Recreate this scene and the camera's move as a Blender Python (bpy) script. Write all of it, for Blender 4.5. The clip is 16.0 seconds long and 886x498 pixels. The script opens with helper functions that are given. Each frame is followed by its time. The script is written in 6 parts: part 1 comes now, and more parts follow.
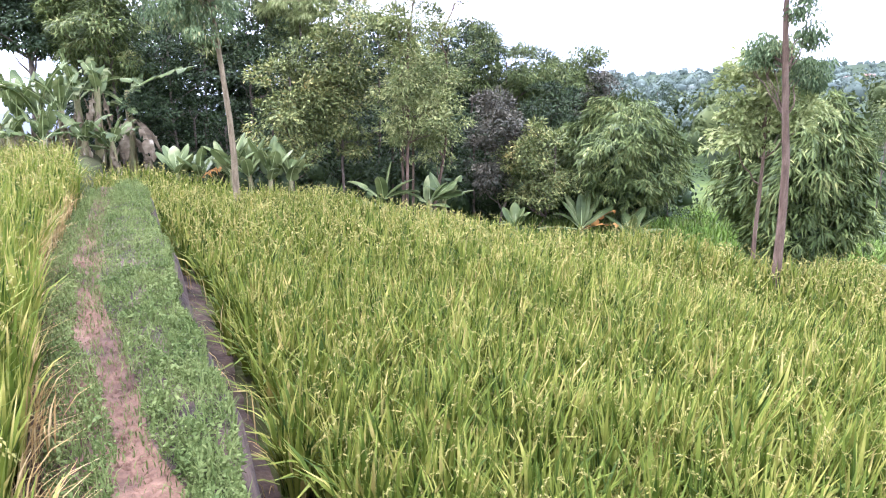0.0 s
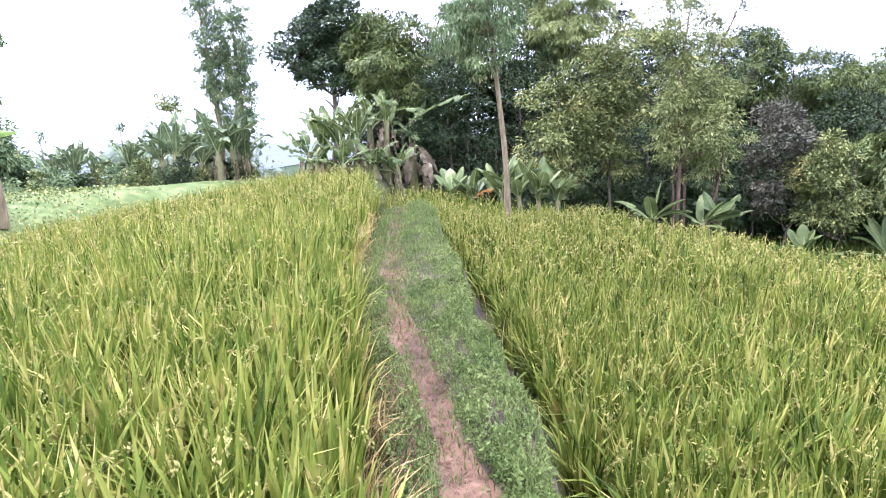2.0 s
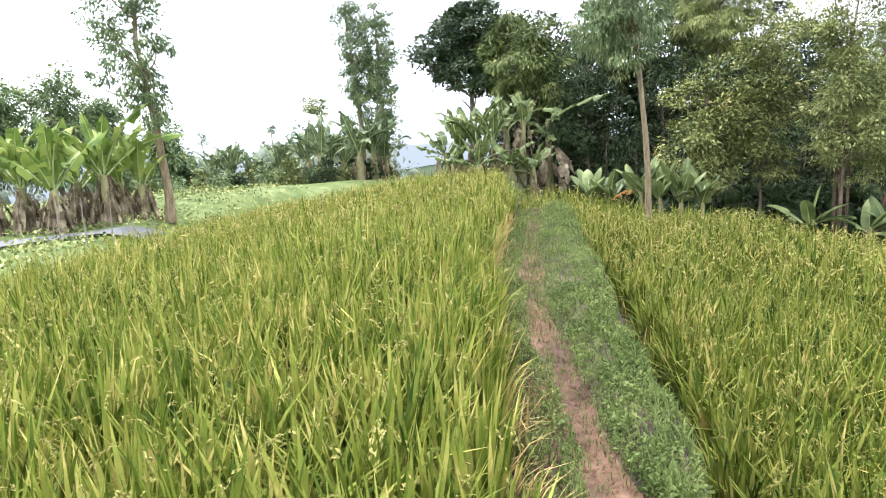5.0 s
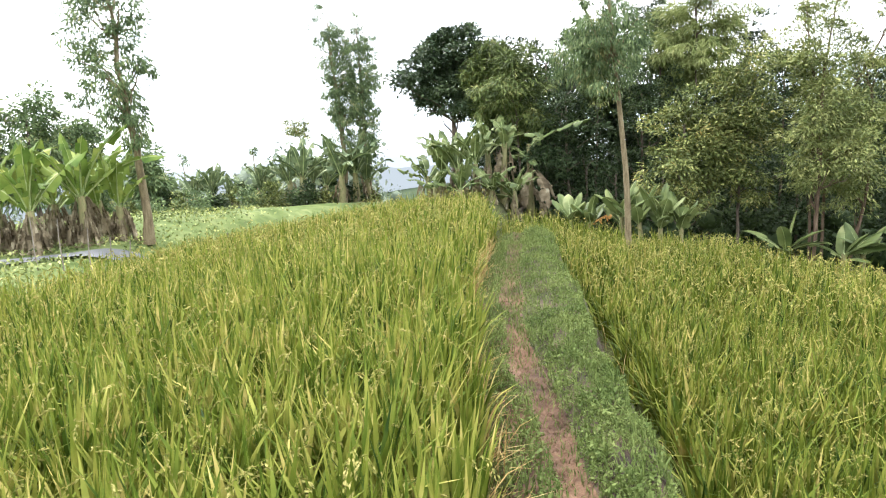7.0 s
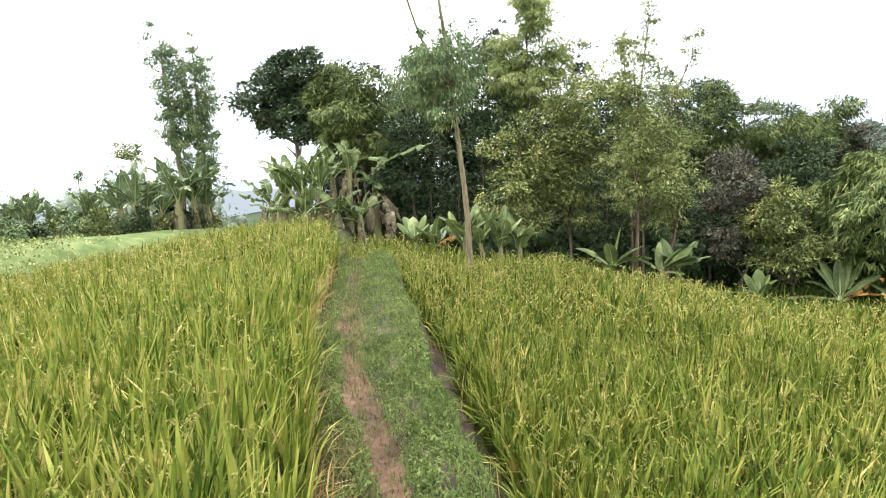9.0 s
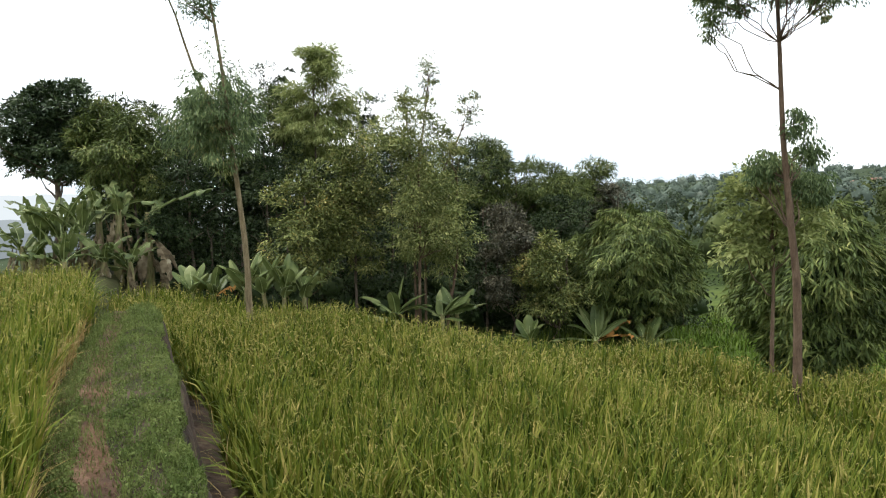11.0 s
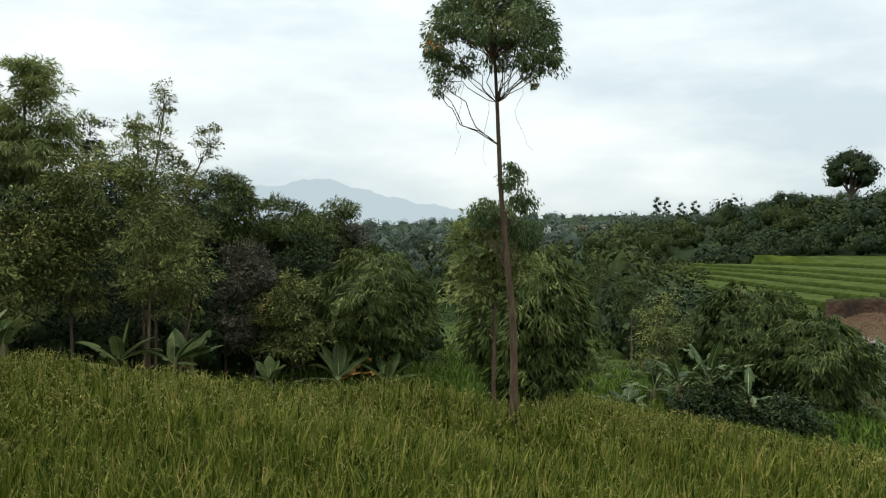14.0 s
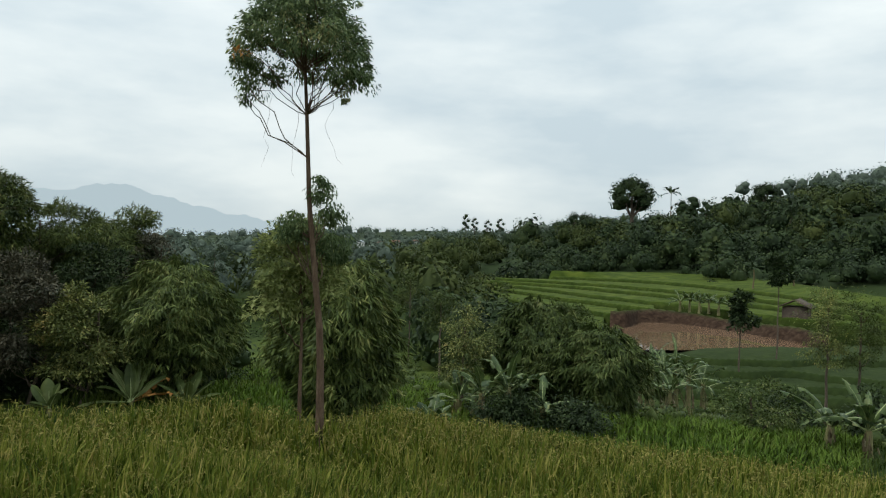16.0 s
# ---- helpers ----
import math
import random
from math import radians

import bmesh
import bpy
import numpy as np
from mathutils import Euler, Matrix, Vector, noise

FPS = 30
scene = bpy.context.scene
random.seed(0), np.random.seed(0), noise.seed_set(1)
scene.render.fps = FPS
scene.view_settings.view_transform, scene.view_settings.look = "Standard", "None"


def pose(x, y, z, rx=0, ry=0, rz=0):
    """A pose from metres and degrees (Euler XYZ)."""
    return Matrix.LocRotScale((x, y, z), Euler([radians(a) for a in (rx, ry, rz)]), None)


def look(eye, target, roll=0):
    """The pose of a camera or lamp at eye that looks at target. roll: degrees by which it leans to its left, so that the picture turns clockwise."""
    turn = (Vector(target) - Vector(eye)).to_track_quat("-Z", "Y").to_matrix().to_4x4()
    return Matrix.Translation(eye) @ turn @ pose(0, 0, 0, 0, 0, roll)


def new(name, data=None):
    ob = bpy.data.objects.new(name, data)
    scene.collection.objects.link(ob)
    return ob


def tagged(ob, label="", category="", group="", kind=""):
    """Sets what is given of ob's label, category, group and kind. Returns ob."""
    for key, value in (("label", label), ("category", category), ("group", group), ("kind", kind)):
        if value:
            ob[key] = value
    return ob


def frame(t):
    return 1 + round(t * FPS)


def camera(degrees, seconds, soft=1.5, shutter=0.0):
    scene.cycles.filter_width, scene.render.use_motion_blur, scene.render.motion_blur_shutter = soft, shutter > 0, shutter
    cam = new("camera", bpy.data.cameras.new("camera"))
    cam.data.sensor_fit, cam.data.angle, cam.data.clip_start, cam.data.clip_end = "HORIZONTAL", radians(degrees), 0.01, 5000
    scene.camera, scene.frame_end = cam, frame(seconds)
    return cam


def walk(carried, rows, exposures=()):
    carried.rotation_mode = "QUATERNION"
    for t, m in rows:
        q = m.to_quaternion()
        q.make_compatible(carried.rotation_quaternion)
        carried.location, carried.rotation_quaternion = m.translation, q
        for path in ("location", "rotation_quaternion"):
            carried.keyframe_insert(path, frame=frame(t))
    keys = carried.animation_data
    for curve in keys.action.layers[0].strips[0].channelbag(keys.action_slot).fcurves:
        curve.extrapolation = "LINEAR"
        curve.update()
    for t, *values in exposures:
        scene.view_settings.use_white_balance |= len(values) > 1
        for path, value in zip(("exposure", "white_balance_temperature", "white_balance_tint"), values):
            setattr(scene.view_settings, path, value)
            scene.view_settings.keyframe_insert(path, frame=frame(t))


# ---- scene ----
cam = camera(64.6, 16.0, soft=1.15)
# seconds, eye (metres), turn about x, y, z (degrees)
ROWS = [
    (0, -0.004, 0.609, 1.577, 76.21, -0.28, 0.14),
    (0.5, -0.059, 0.589, 1.595, 77.15, -0.25, 4.84),
    (1, -0.118, 0.574, 1.605, 78.06, 1.74, 9.61),
    (1.5, -0.181, 0.548, 1.596, 78.16, 2.53, 15.56),
    (2, -0.245, 0.528, 1.594, 78.26, 2.76, 20.64),
    (2.5, -0.286, 0.515, 1.583, 77.94, 2.91, 25.32),
    (3, -0.314, 0.517, 1.580, 77.60, 3.28, 28.10),
    (3.5, -0.329, 0.496, 1.574, 77.40, 2.95, 30.70),
    (5.8, -0.325, 0.517, 1.611, 79.97, 3.42, 31.08),
    (6, -0.324, 0.518, 1.614, 80.20, 3.25, 30.49),
    (6.5, -0.324, 0.523, 1.613, 80.55, 2.86, 30.21),
    (7, -0.315, 0.525, 1.615, 80.68, 2.90, 29.99),
    (7.5, -0.296, 0.536, 1.621, 80.83, 2.93, 28.12),
    (8, -0.270, 0.558, 1.629, 81.04, 2.95, 25.58),
    (8.5, -0.229, 0.578, 1.641, 81.29, 3.20, 21.86),
    (9, -0.177, 0.593, 1.656, 81.85, 2.81, 17.80),
    (9.5, -0.113, 0.606, 1.681, 83.14, 2.26, 12.92),
    (9.7, -0.088, 0.618, 1.688, 83.20, 2.10, 11.09),
    (11.8, 0.111, 0.627, 1.706, 87.56, 1.19, -4.69),
    (12, 0.116, 0.628, 1.700, 88.12, 1.43, -6.16),
    (12.5, 0.131, 0.624, 1.706, 88.37, 1.18, -8.30),
    (13, 0.153, 0.613, 1.713, 88.56, 0.88, -11.26),
    (13.5, 0.186, 0.612, 1.710, 88.18, -0.00, -15.59),
    (14, 0.200, 0.606, 1.713, 88.27, -0.82, -19.14),
    (14.5, 0.232, 0.604, 1.714, 89.15, -1.13, -22.97),
    (15, 0.250, 0.583, 1.718, 89.09, -1.74, -27.04),
    (15.5, 0.265, 0.577, 1.720, 89.15, -2.12, -31.12),
    (16, 0.262, 0.555, 1.726, 89.74, -1.90, -34.26),
]
EXPOSURES = [(0, 1.79, 5350, 32), (2.0, 1.74, 5400, 30), (3.7, 1.56, 5700, 23), (6, 1.34, 6150, 14), (9.0, 1.27, 6300, 12), (9.7, 1.18, 6300, 13), (11.8, -0.38, 6500, 7), (14, -0.68, 6400, 3.5), (16, -0.88, 6300, 2.5)]
walk(cam, [(t, pose(*p)) for t, *p in ROWS], EXPOSURES)

# ---------------------------------------------------------------- sky and sun
SUN_AZ, SUN_EL = 62.0, 60.0          # degrees: bearing to the left of straight ahead, height


def make_world():
    w = bpy.data.worlds.new("overcast_sky")
    scene.world = w
    w.use_nodes = True
    nt = w.node_tree
    nt.nodes.clear()
    out = nt.nodes.new("ShaderNodeOutputWorld")
    bg = nt.nodes.new("ShaderNodeBackground")
    sky = nt.nodes.new("ShaderNodeTexSky")
    sky.sky_type, sky.sun_disc = "NISHITA", False
    sky.sun_elevation, sky.sun_rotation = radians(SUN_EL), radians(-SUN_AZ)
    scale = nt.nodes.new("ShaderNodeVectorMath")
    scale.operation = "SCALE"
    scale.inputs["Scale"].default_value = 0.10
    nt.links.new(sky.outputs[0], scale.inputs[0])
    tc = nt.nodes.new("ShaderNodeTexCoord")
    mp = nt.nodes.new("ShaderNodeMapping")
    mp.inputs["Scale"].default_value = (1.5, 1.5, 5.0)
    nt.links.new(tc.outputs["Generated"], mp.inputs[0])
    n1 = nt.nodes.new("ShaderNodeTexNoise")
    n1.inputs["Scale"].default_value, n1.inputs["Detail"].default_value, n1.inputs["Roughness"].default_value = 1.3, 6, 0.55
    nt.links.new(mp.outputs[0], n1.inputs["Vector"])
    ramp = nt.nodes.new("ShaderNodeValToRGB")
    ramp.color_ramp.elements[0].position, ramp.color_ramp.elements[0].color = 0.36, (0.93, 1.02, 1.10, 1)
    ramp.color_ramp.elements[1].position, ramp.color_ramp.elements[1].color = 0.60, (1.37, 1.38, 1.38, 1)
    nt.links.new(n1.outputs[0], ramp.inputs[0])
    mix = nt.nodes.new("ShaderNodeMix")
    mix.data_type = "RGBA"
    mix.inputs[0].default_value = 0.88
    nt.links.new(scale.outputs[0], mix.inputs[6])
    nt.links.new(ramp.outputs[0], mix.inputs[7])
    # an overcast sky is dimmest at the horizon and brightest overhead
    sep = nt.nodes.new("ShaderNodeSeparateXYZ")
    nt.links.new(tc.outputs["Generated"], sep.inputs[0])
    mr = nt.nodes.new("ShaderNodeMapRange")
    mr.inputs["From Min"].default_value, mr.inputs["From Max"].default_value = 0.0, 1.0
    mr.inputs["To Min"].default_value, mr.inputs["To Max"].default_value = 1.22, 1.95
    nt.links.new(sep.outputs[2], mr.inputs["Value"])
    nt.links.new(mr.outputs[0], bg.inputs[1])
    nt.links.new(mix.outputs[2], bg.inputs[0])
    nt.links.new(bg.outputs[0], out.inputs[0])


make_world()
sun = new("sun", bpy.data.lights.new("sun", "SUN"))
sun.data.energy, sun.data.angle, sun.data.color = 2.0, radians(12), (1.0, 0.95, 0.86)
_sd = Vector((-math.sin(radians(SUN_AZ)) * math.cos(radians(SUN_EL)), math.cos(radians(SUN_AZ)) * math.cos(radians(SUN_EL)), math.sin(radians(SUN_EL))))
sun.matrix_world = look(_sd * 50, (0, 0, 0))

# ---------------------------------------------------------------- materials


def node_mat(name):
    m = bpy.data.materials.new(name)
    m.use_nodes = True
    nt = m.node_tree
    nt.nodes.clear()
    return m, nt


def ramp_node(nt, stops):
    r = nt.nodes.new("ShaderNodeValToRGB")
    els = r.color_ramp.elements
    while len(els) < len(stops):
        els.new(0.5)
    for e, (p, c) in zip(els, stops):
        e.position, e.color = p, (*c, 1)
    return r


def leaf_mat(name, stops, rough=0.5, thin=0.35, spec=0.35, patch=1.5, own=0.62):
    """Leaves: every leaf has its own tone, and tones drift slowly over the crown."""
    m, nt = node_mat(name)
    out = nt.nodes.new("ShaderNodeOutputMaterial")
    geo = nt.nodes.new("ShaderNodeNewGeometry")
    tc = nt.nodes.new("ShaderNodeTexCoord")
    noi = nt.nodes.new("ShaderNodeTexNoise")
    noi.inputs["Scale"].default_value = patch
    noi.inputs["Detail"].default_value = 3
    nt.links.new(tc.outputs["Object"], noi.inputs["Vector"])
    a = nt.nodes.new("ShaderNodeMath")
    a.operation = "MULTIPLY_ADD"
    a.inputs[1].default_value = own
    nt.links.new(geo.outputs["Random Per Island"], a.inputs[0])
    b = nt.nodes.new("ShaderNodeMath")
    b.operation = "MULTIPLY_ADD"
    b.inputs[1].default_value, b.inputs[2].default_value = 1.5, -0.56
    nt.links.new(noi.outputs[0], b.inputs[0])
    nt.links.new(b.outputs[0], a.inputs[2])
    r = ramp_node(nt, stops)
    nt.links.new(a.outputs[0], r.inputs[0])
    p = nt.nodes.new("ShaderNodeBsdfPrincipled")
    p.inputs["Roughness"].default_value = rough
    p.inputs["Specular IOR Level"].default_value = spec
    nt.links.new(r.outputs[0], p.inputs["Base Color"])
    t = nt.nodes.new("ShaderNodeBsdfTranslucent")
    nt.links.new(r.outputs[0], t.inputs[0])
    mx = nt.nodes.new("ShaderNodeMixShader")
    mx.inputs[0].default_value = thin
    nt.links.new(p.outputs[0], mx.inputs[1])
    nt.links.new(t.outputs[0], mx.inputs[2])
    nt.links.new(mx.outputs[0], out.inputs[0])
    return m


def solid_mat(name, stops, scale=4.0, rough=0.85, bump=0.3, detail=6, stretch=(1, 1, 1), fine=40.0, spec=0.3, metal=0.0):
    """Opaque matter with grain at two scales."""
    m, nt = node_mat(name)
    out = nt.nodes.new("ShaderNodeOutputMaterial")
    tc = nt.nodes.new("ShaderNodeTexCoord")
    mp = nt.nodes.new("ShaderNodeMapping")
    mp.inputs["Scale"].default_value = stretch
    nt.links.new(tc.outputs["Object"], mp.inputs[0])
    n1 = nt.nodes.new("ShaderNodeTexNoise")
    n1.inputs["Scale"].default_value, n1.inputs["Detail"].default_value = scale, detail
    n2 = nt.nodes.new("ShaderNodeTexNoise")
    n2.inputs["Scale"].default_value, n2.inputs["Detail"].default_value = fine, 4
    for n in (n1, n2):
        nt.links.new(mp.outputs[0], n.inputs["Vector"])
    add = nt.nodes.new("ShaderNodeMath")
    add.operation = "MULTIPLY_ADD"
    add.inputs[1].default_value = 0.5
    nt.links.new(n2.outputs[0], add.inputs[0])
    half = nt.nodes.new("ShaderNodeMath")
    half.operation = "MULTIPLY_ADD"
    half.inputs[1].default_value, half.inputs[2].default_value = 1.3, -0.4
    nt.links.new(n1.outputs[0], half.inputs[0])
    nt.links.new(half.outputs[0], add.inputs[2])
    r = ramp_node(nt, stops)
    nt.links.new(add.outputs[0], r.inputs[0])
    p = nt.nodes.new("ShaderNodeBsdfPrincipled")
    p.inputs["Roughness"].default_value = rough
    p.inputs["Specular IOR Level"].default_value = spec
    p.inputs["Metallic"].default_value = metal
    nt.links.new(r.outputs[0], p.inputs["Base Color"])
    if bump:
        bp = nt.nodes.new("ShaderNodeBump")
        bp.inputs["Strength"].default_value = bump
        bp.inputs["Distance"].default_value = 0.02
        nt.links.new(add.outputs[0], bp.inputs["Height"])
        nt.links.new(bp.outputs[0], p.inputs["Normal"])
    nt.links.new(p.outputs[0], out.inputs[0])
    return m


M_RICE = leaf_mat("rice_leaf", [(0, (0.018, 0.038, 0.005)), (0.28, (0.073, 0.108, 0.012)), (0.58, (0.149, 0.176, 0.025)), (0.88, (0.260, 0.256, 0.052)), (1, (0.42, 0.345, 0.11))], 0.55, 0.15, 0.08, 4.0, 0.70)
M_RICE_LOW = leaf_mat("green_rice_leaf", [(0, (0.014, 0.031, 0.004)), (0.28, (0.060, 0.089, 0.010)), (0.58, (0.126, 0.152, 0.020)), (0.88, (0.225, 0.222, 0.044)), (1, (0.36, 0.295, 0.092))], 0.55, 0.12, 0.08, 4.0, 0.68)
M_GRASS = leaf_mat("rank_grass", [(0.0, (0.022, 0.040, 0.007)), (0.5, (0.052, 0.080, 0.013)), (1.0, (0.115, 0.140, 0.028))], 0.6, 0.1, 0.1, 0.8)
M_FIELD = leaf_mat("young_crop_leaf", [(0.0, (0.045, 0.085, 0.010)), (0.5, (0.095, 0.155, 0.020)), (1.0, (0.165, 0.225, 0.040))], 0.6, 0.1, 0.1, 1.5)
M_PANICLE = leaf_mat("rice_panicle", [(0.0, (0.13, 0.135, 0.030)), (0.5, (0.215, 0.200, 0.052)), (1.0, (0.33, 0.28, 0.095))], 0.7, 0.15, 0.12, 2.0)
M_STRAW = leaf_mat("dry_straw", [(0.0, (0.24, 0.15, 0.05)), (0.5, (0.36, 0.25, 0.09)), (1.0, (0.48, 0.38, 0.18))], 0.8, 0.15, 0.2, 2.0)
M_WEED = leaf_mat("verge_weed", [(0.0, (0.056, 0.086, 0.020)), (0.5, (0.104, 0.138, 0.036)), (1.0, (0.172, 0.198, 0.062))], 0.65, 0.2, 0.1, 3.0)
M_EUCA = leaf_mat("eucalyptus_leaf", [(0.0, (0.043, 0.072, 0.030)), (0.5, (0.110, 0.158, 0.064)), (0.85, (0.225, 0.280, 0.115)), (1.0, (0.38, 0.35, 0.15))], 0.5, 0.18, 0.15)
# dark leaf, also used as painted shade within the wood and clumps
M_DARKLEAF_SHADE = leaf_mat("dark_leaf_and_shade", [(0.0, (0.010, 0.018, 0.007)), (0.5, (0.029, 0.047, 0.017)), (1.0, (0.078, 0.108, 0.040))], 0.5, 0.03, 0.12)
M_DEEPLEAF = leaf_mat("deep_green_leaf", [(0.0, (0.016, 0.030, 0.014)), (0.5, (0.044, 0.068, 0.030)), (1.0, (0.11, 0.145, 0.062))], 0.45, 0.04, 0.2)
M_MIDLEAF = leaf_mat("mid_green_leaf", [(0.0, (0.036, 0.050, 0.016)), (0.5, (0.130, 0.158, 0.047)), (0.85, (0.300, 0.310, 0.098)), (1.0, (0.48, 0.37, 0.13))], 0.5, 0.05, 0.12)
M_LIGHTLEAF = leaf_mat("light_green_leaf", [(0.0, (0.048, 0.066, 0.020)), (0.5, (0.172, 0.205, 0.062)), (1.0, (0.42, 0.42, 0.155))], 0.5, 0.08, 0.12)
M_BAMBOO = leaf_mat("bamboo_leaf", [(0.0, (0.028, 0.044, 0.012)), (0.45, (0.080, 0.110, 0.029)), (0.8, (0.165, 0.198, 0.056)), (1.0, (0.32, 0.32, 0.11))], 0.5, 0.08, 0.12)
M_BAMBOO_DEEP = leaf_mat("deep_green_bamboo_leaf", [(0.0, (0.020, 0.034, 0.008)), (0.45, (0.055, 0.080, 0.020)), (0.8, (0.110, 0.140, 0.040)), (1.0, (0.20, 0.21, 0.078))], 0.5, 0.08, 0.12)
# tree leaf with the field mist mixed into its tones
M_MIST = leaf_mat("mist_tinted_tree_leaf", [(0.0, (0.10, 0.125, 0.09)), (0.5, (0.155, 0.185, 0.13)), (1.0, (0.24, 0.265, 0.19))], 0.8, 0.15, 0.1, 0.2)
M_BAMBOO_LIGHT = leaf_mat("light_bamboo_leaf", [(0.0, (0.10, 0.13, 0.04)), (0.5, (0.22, 0.26, 0.085)), (1.0, (0.40, 0.42, 0.17))], 0.5, 0.38, 0.12)
M_PURPLE = leaf_mat("reddish_brown_leaf", [(0.0, (0.027, 0.035, 0.022)), (0.5, (0.084, 0.080, 0.053)), (1.0, (0.180, 0.162, 0.103))], 0.55, 0.06, 0.12)
M_BANANA = leaf_mat("banana_leaf", [(0.0, (0.056, 0.100, 0.018)), (0.35, (0.112, 0.172, 0.032)), (0.7, (0.195, 0.252, 0.054)), (1.0, (0.32, 0.345, 0.095))], 0.55, 0.22, 0.12, 2.0)
M_BANANA_TALL = leaf_mat("weathered_banana_leaf", [(0.0, (0.036, 0.056, 0.016)), (0.4, (0.088, 0.120, 0.036)), (0.75, (0.150, 0.182, 0.062)), (1.0, (0.265, 0.285, 0.12))], 0.45, 0.2, 0.2, 2.0)
# banana leaf greyed by haze painted into its tones
M_BANANA_FAR = leaf_mat("mist_tinted_banana_leaf", [(0.0, (0.060, 0.088, 0.042)), (0.4, (0.098, 0.132, 0.062)), (0.75, (0.150, 0.185, 0.088)), (1.0, (0.24, 0.265, 0.14))], 0.6, 0.15, 0.12, 2.0)
M_BANANA_DEEP = leaf_mat("deep_green_banana_leaf", [(0.0, (0.024, 0.045, 0.013)), (0.4, (0.050, 0.083, 0.024)), (0.75, (0.095, 0.135, 0.042)), (1.0, (0.18, 0.20, 0.075))], 0.4, 0.18, 0.25, 2.0)
M_BANANA_DRY = leaf_mat("dead_banana_leaf", [(0.0, (0.05, 0.038, 0.022)), (0.45, (0.145, 0.112, 0.065)), (0.8, (0.27, 0.22, 0.14)), (1.0, (0.44, 0.39, 0.27))], 0.85, 0.2, 0.2, 5.0)
M_BANANA_BURNT = leaf_mat("yellowed_banana_leaf", [(0.0, (0.405, 0.185, 0.044)), (0.5, (0.540, 0.286, 0.079)), (1.0, (0.360, 0.134, 0.035))], 0.7, 0.3, 0.3, 6.0)
M_FOREST = leaf_mat("far_wood_leaf", [(0.0, (0.012, 0.023, 0.009)), (0.5, (0.027, 0.046, 0.016)), (0.85, (0.052, 0.076, 0.024)), (1.0, (0.08, 0.10, 0.032))], 0.7, 0.08, 0.2, 0.15)
M_FOREST_OLIVE = leaf_mat("olive_wood_leaf", [(0.0, (0.020, 0.030, 0.008)), (0.4, (0.042, 0.058, 0.016)), (0.8, (0.074, 0.092, 0.026)), (1.0, (0.11, 0.12, 0.036))], 0.7, 0.08, 0.12, 0.2)
# leaf paled and greyed: the distance haze is in this colour
M_RIDGE_HAZE = leaf_mat("hazed_ridge_leaf", [(0.0, (0.058, 0.080, 0.062)), (0.5, (0.092, 0.120, 0.092)), (0.85, (0.135, 0.165, 0.128)), (1.0, (0.18, 0.205, 0.165))], 0.8, 0.1, 0.1, 0.06)
M_BARK = solid_mat("grey_brown_bark", [(0.2, (0.085, 0.064, 0.034)), (0.5, (0.160, 0.124, 0.068)), (0.8, (0.255, 0.205, 0.120))], 5, 0.9, 0.5, stretch=(3, 3, 0.6))
M_BARK_RED = solid_mat("reddish_brown_bark", [(0.2, (0.050, 0.032, 0.020)), (0.5, (0.105, 0.068, 0.043)), (0.8, (0.17, 0.120, 0.080))], 5, 0.9, 0.5, stretch=(3, 3, 0.6))
M_BARK_DK = solid_mat("dark_bark", [(0.2, (0.06, 0.045, 0.035)), (0.6, (0.13, 0.10, 0.075)), (0.9, (0.20, 0.16, 0.12))], 6, 0.9, 0.5, stretch=(3, 3, 0.7))
M_STEM = solid_mat("banana_stem", [(0.2, (0.12, 0.12, 0.05)), (0.5, (0.22, 0.21, 0.09)), (0.85, (0.30, 0.20, 0.12))], 7, 0.7, 0.3, stretch=(4, 4, 0.8))
M_RIB = solid_mat("banana_midrib", [(0.2, (0.26, 0.32, 0.12)), (0.8, (0.42, 0.46, 0.22))], 6, 0.5, 0.0)
M_CULM = solid_mat("bamboo_culm", [(0.2, (0.10, 0.13, 0.05)), (0.7, (0.20, 0.20, 0.09))], 6, 0.6, 0.2)
M_DIRT = solid_mat("reddish_path_earth", [(0.22, (0.030, 0.016, 0.009)), (0.45, (0.074, 0.041, 0.023)), (0.65, (0.122, 0.069, 0.039)), (0.9, (0.215, 0.138, 0.084))], 2.2, 0.95, 1.0, fine=35)
M_BANK = solid_mat("damp_dark_bank", [(0.2, (0.016, 0.011, 0.007)), (0.5, (0.045, 0.029, 0.018)), (0.85, (0.10, 0.066, 0.043))], 4.0, 0.95, 1.0, fine=30)


def water_mat():
    """Still brown water: a smooth mirror over a muddy tint."""
    m, nt = node_mat("muddy_water")
    out = nt.nodes.new("ShaderNodeOutputMaterial")
    tc = nt.nodes.new("ShaderNodeTexCoord")
    n = nt.nodes.new("ShaderNodeTexNoise")
    n.inputs["Scale"].default_value, n.inputs["Detail"].default_value = 0.12, 2
    nt.links.new(tc.outputs["Object"], n.inputs["Vector"])
    r = ramp_node(nt, [(0.3, (0.15, 0.092, 0.056)), (0.7, (0.20, 0.128, 0.080))])
    nt.links.new(n.outputs[0], r.inputs[0])
    p = nt.nodes.new("ShaderNodeBsdfPrincipled")
    p.inputs["Roughness"].default_value, p.inputs["IOR"].default_value = 0.03, 1.33
    nt.links.new(r.outputs[0], p.inputs["Base Color"])
    nt.links.new(p.outputs[0], out.inputs[0])
    return m


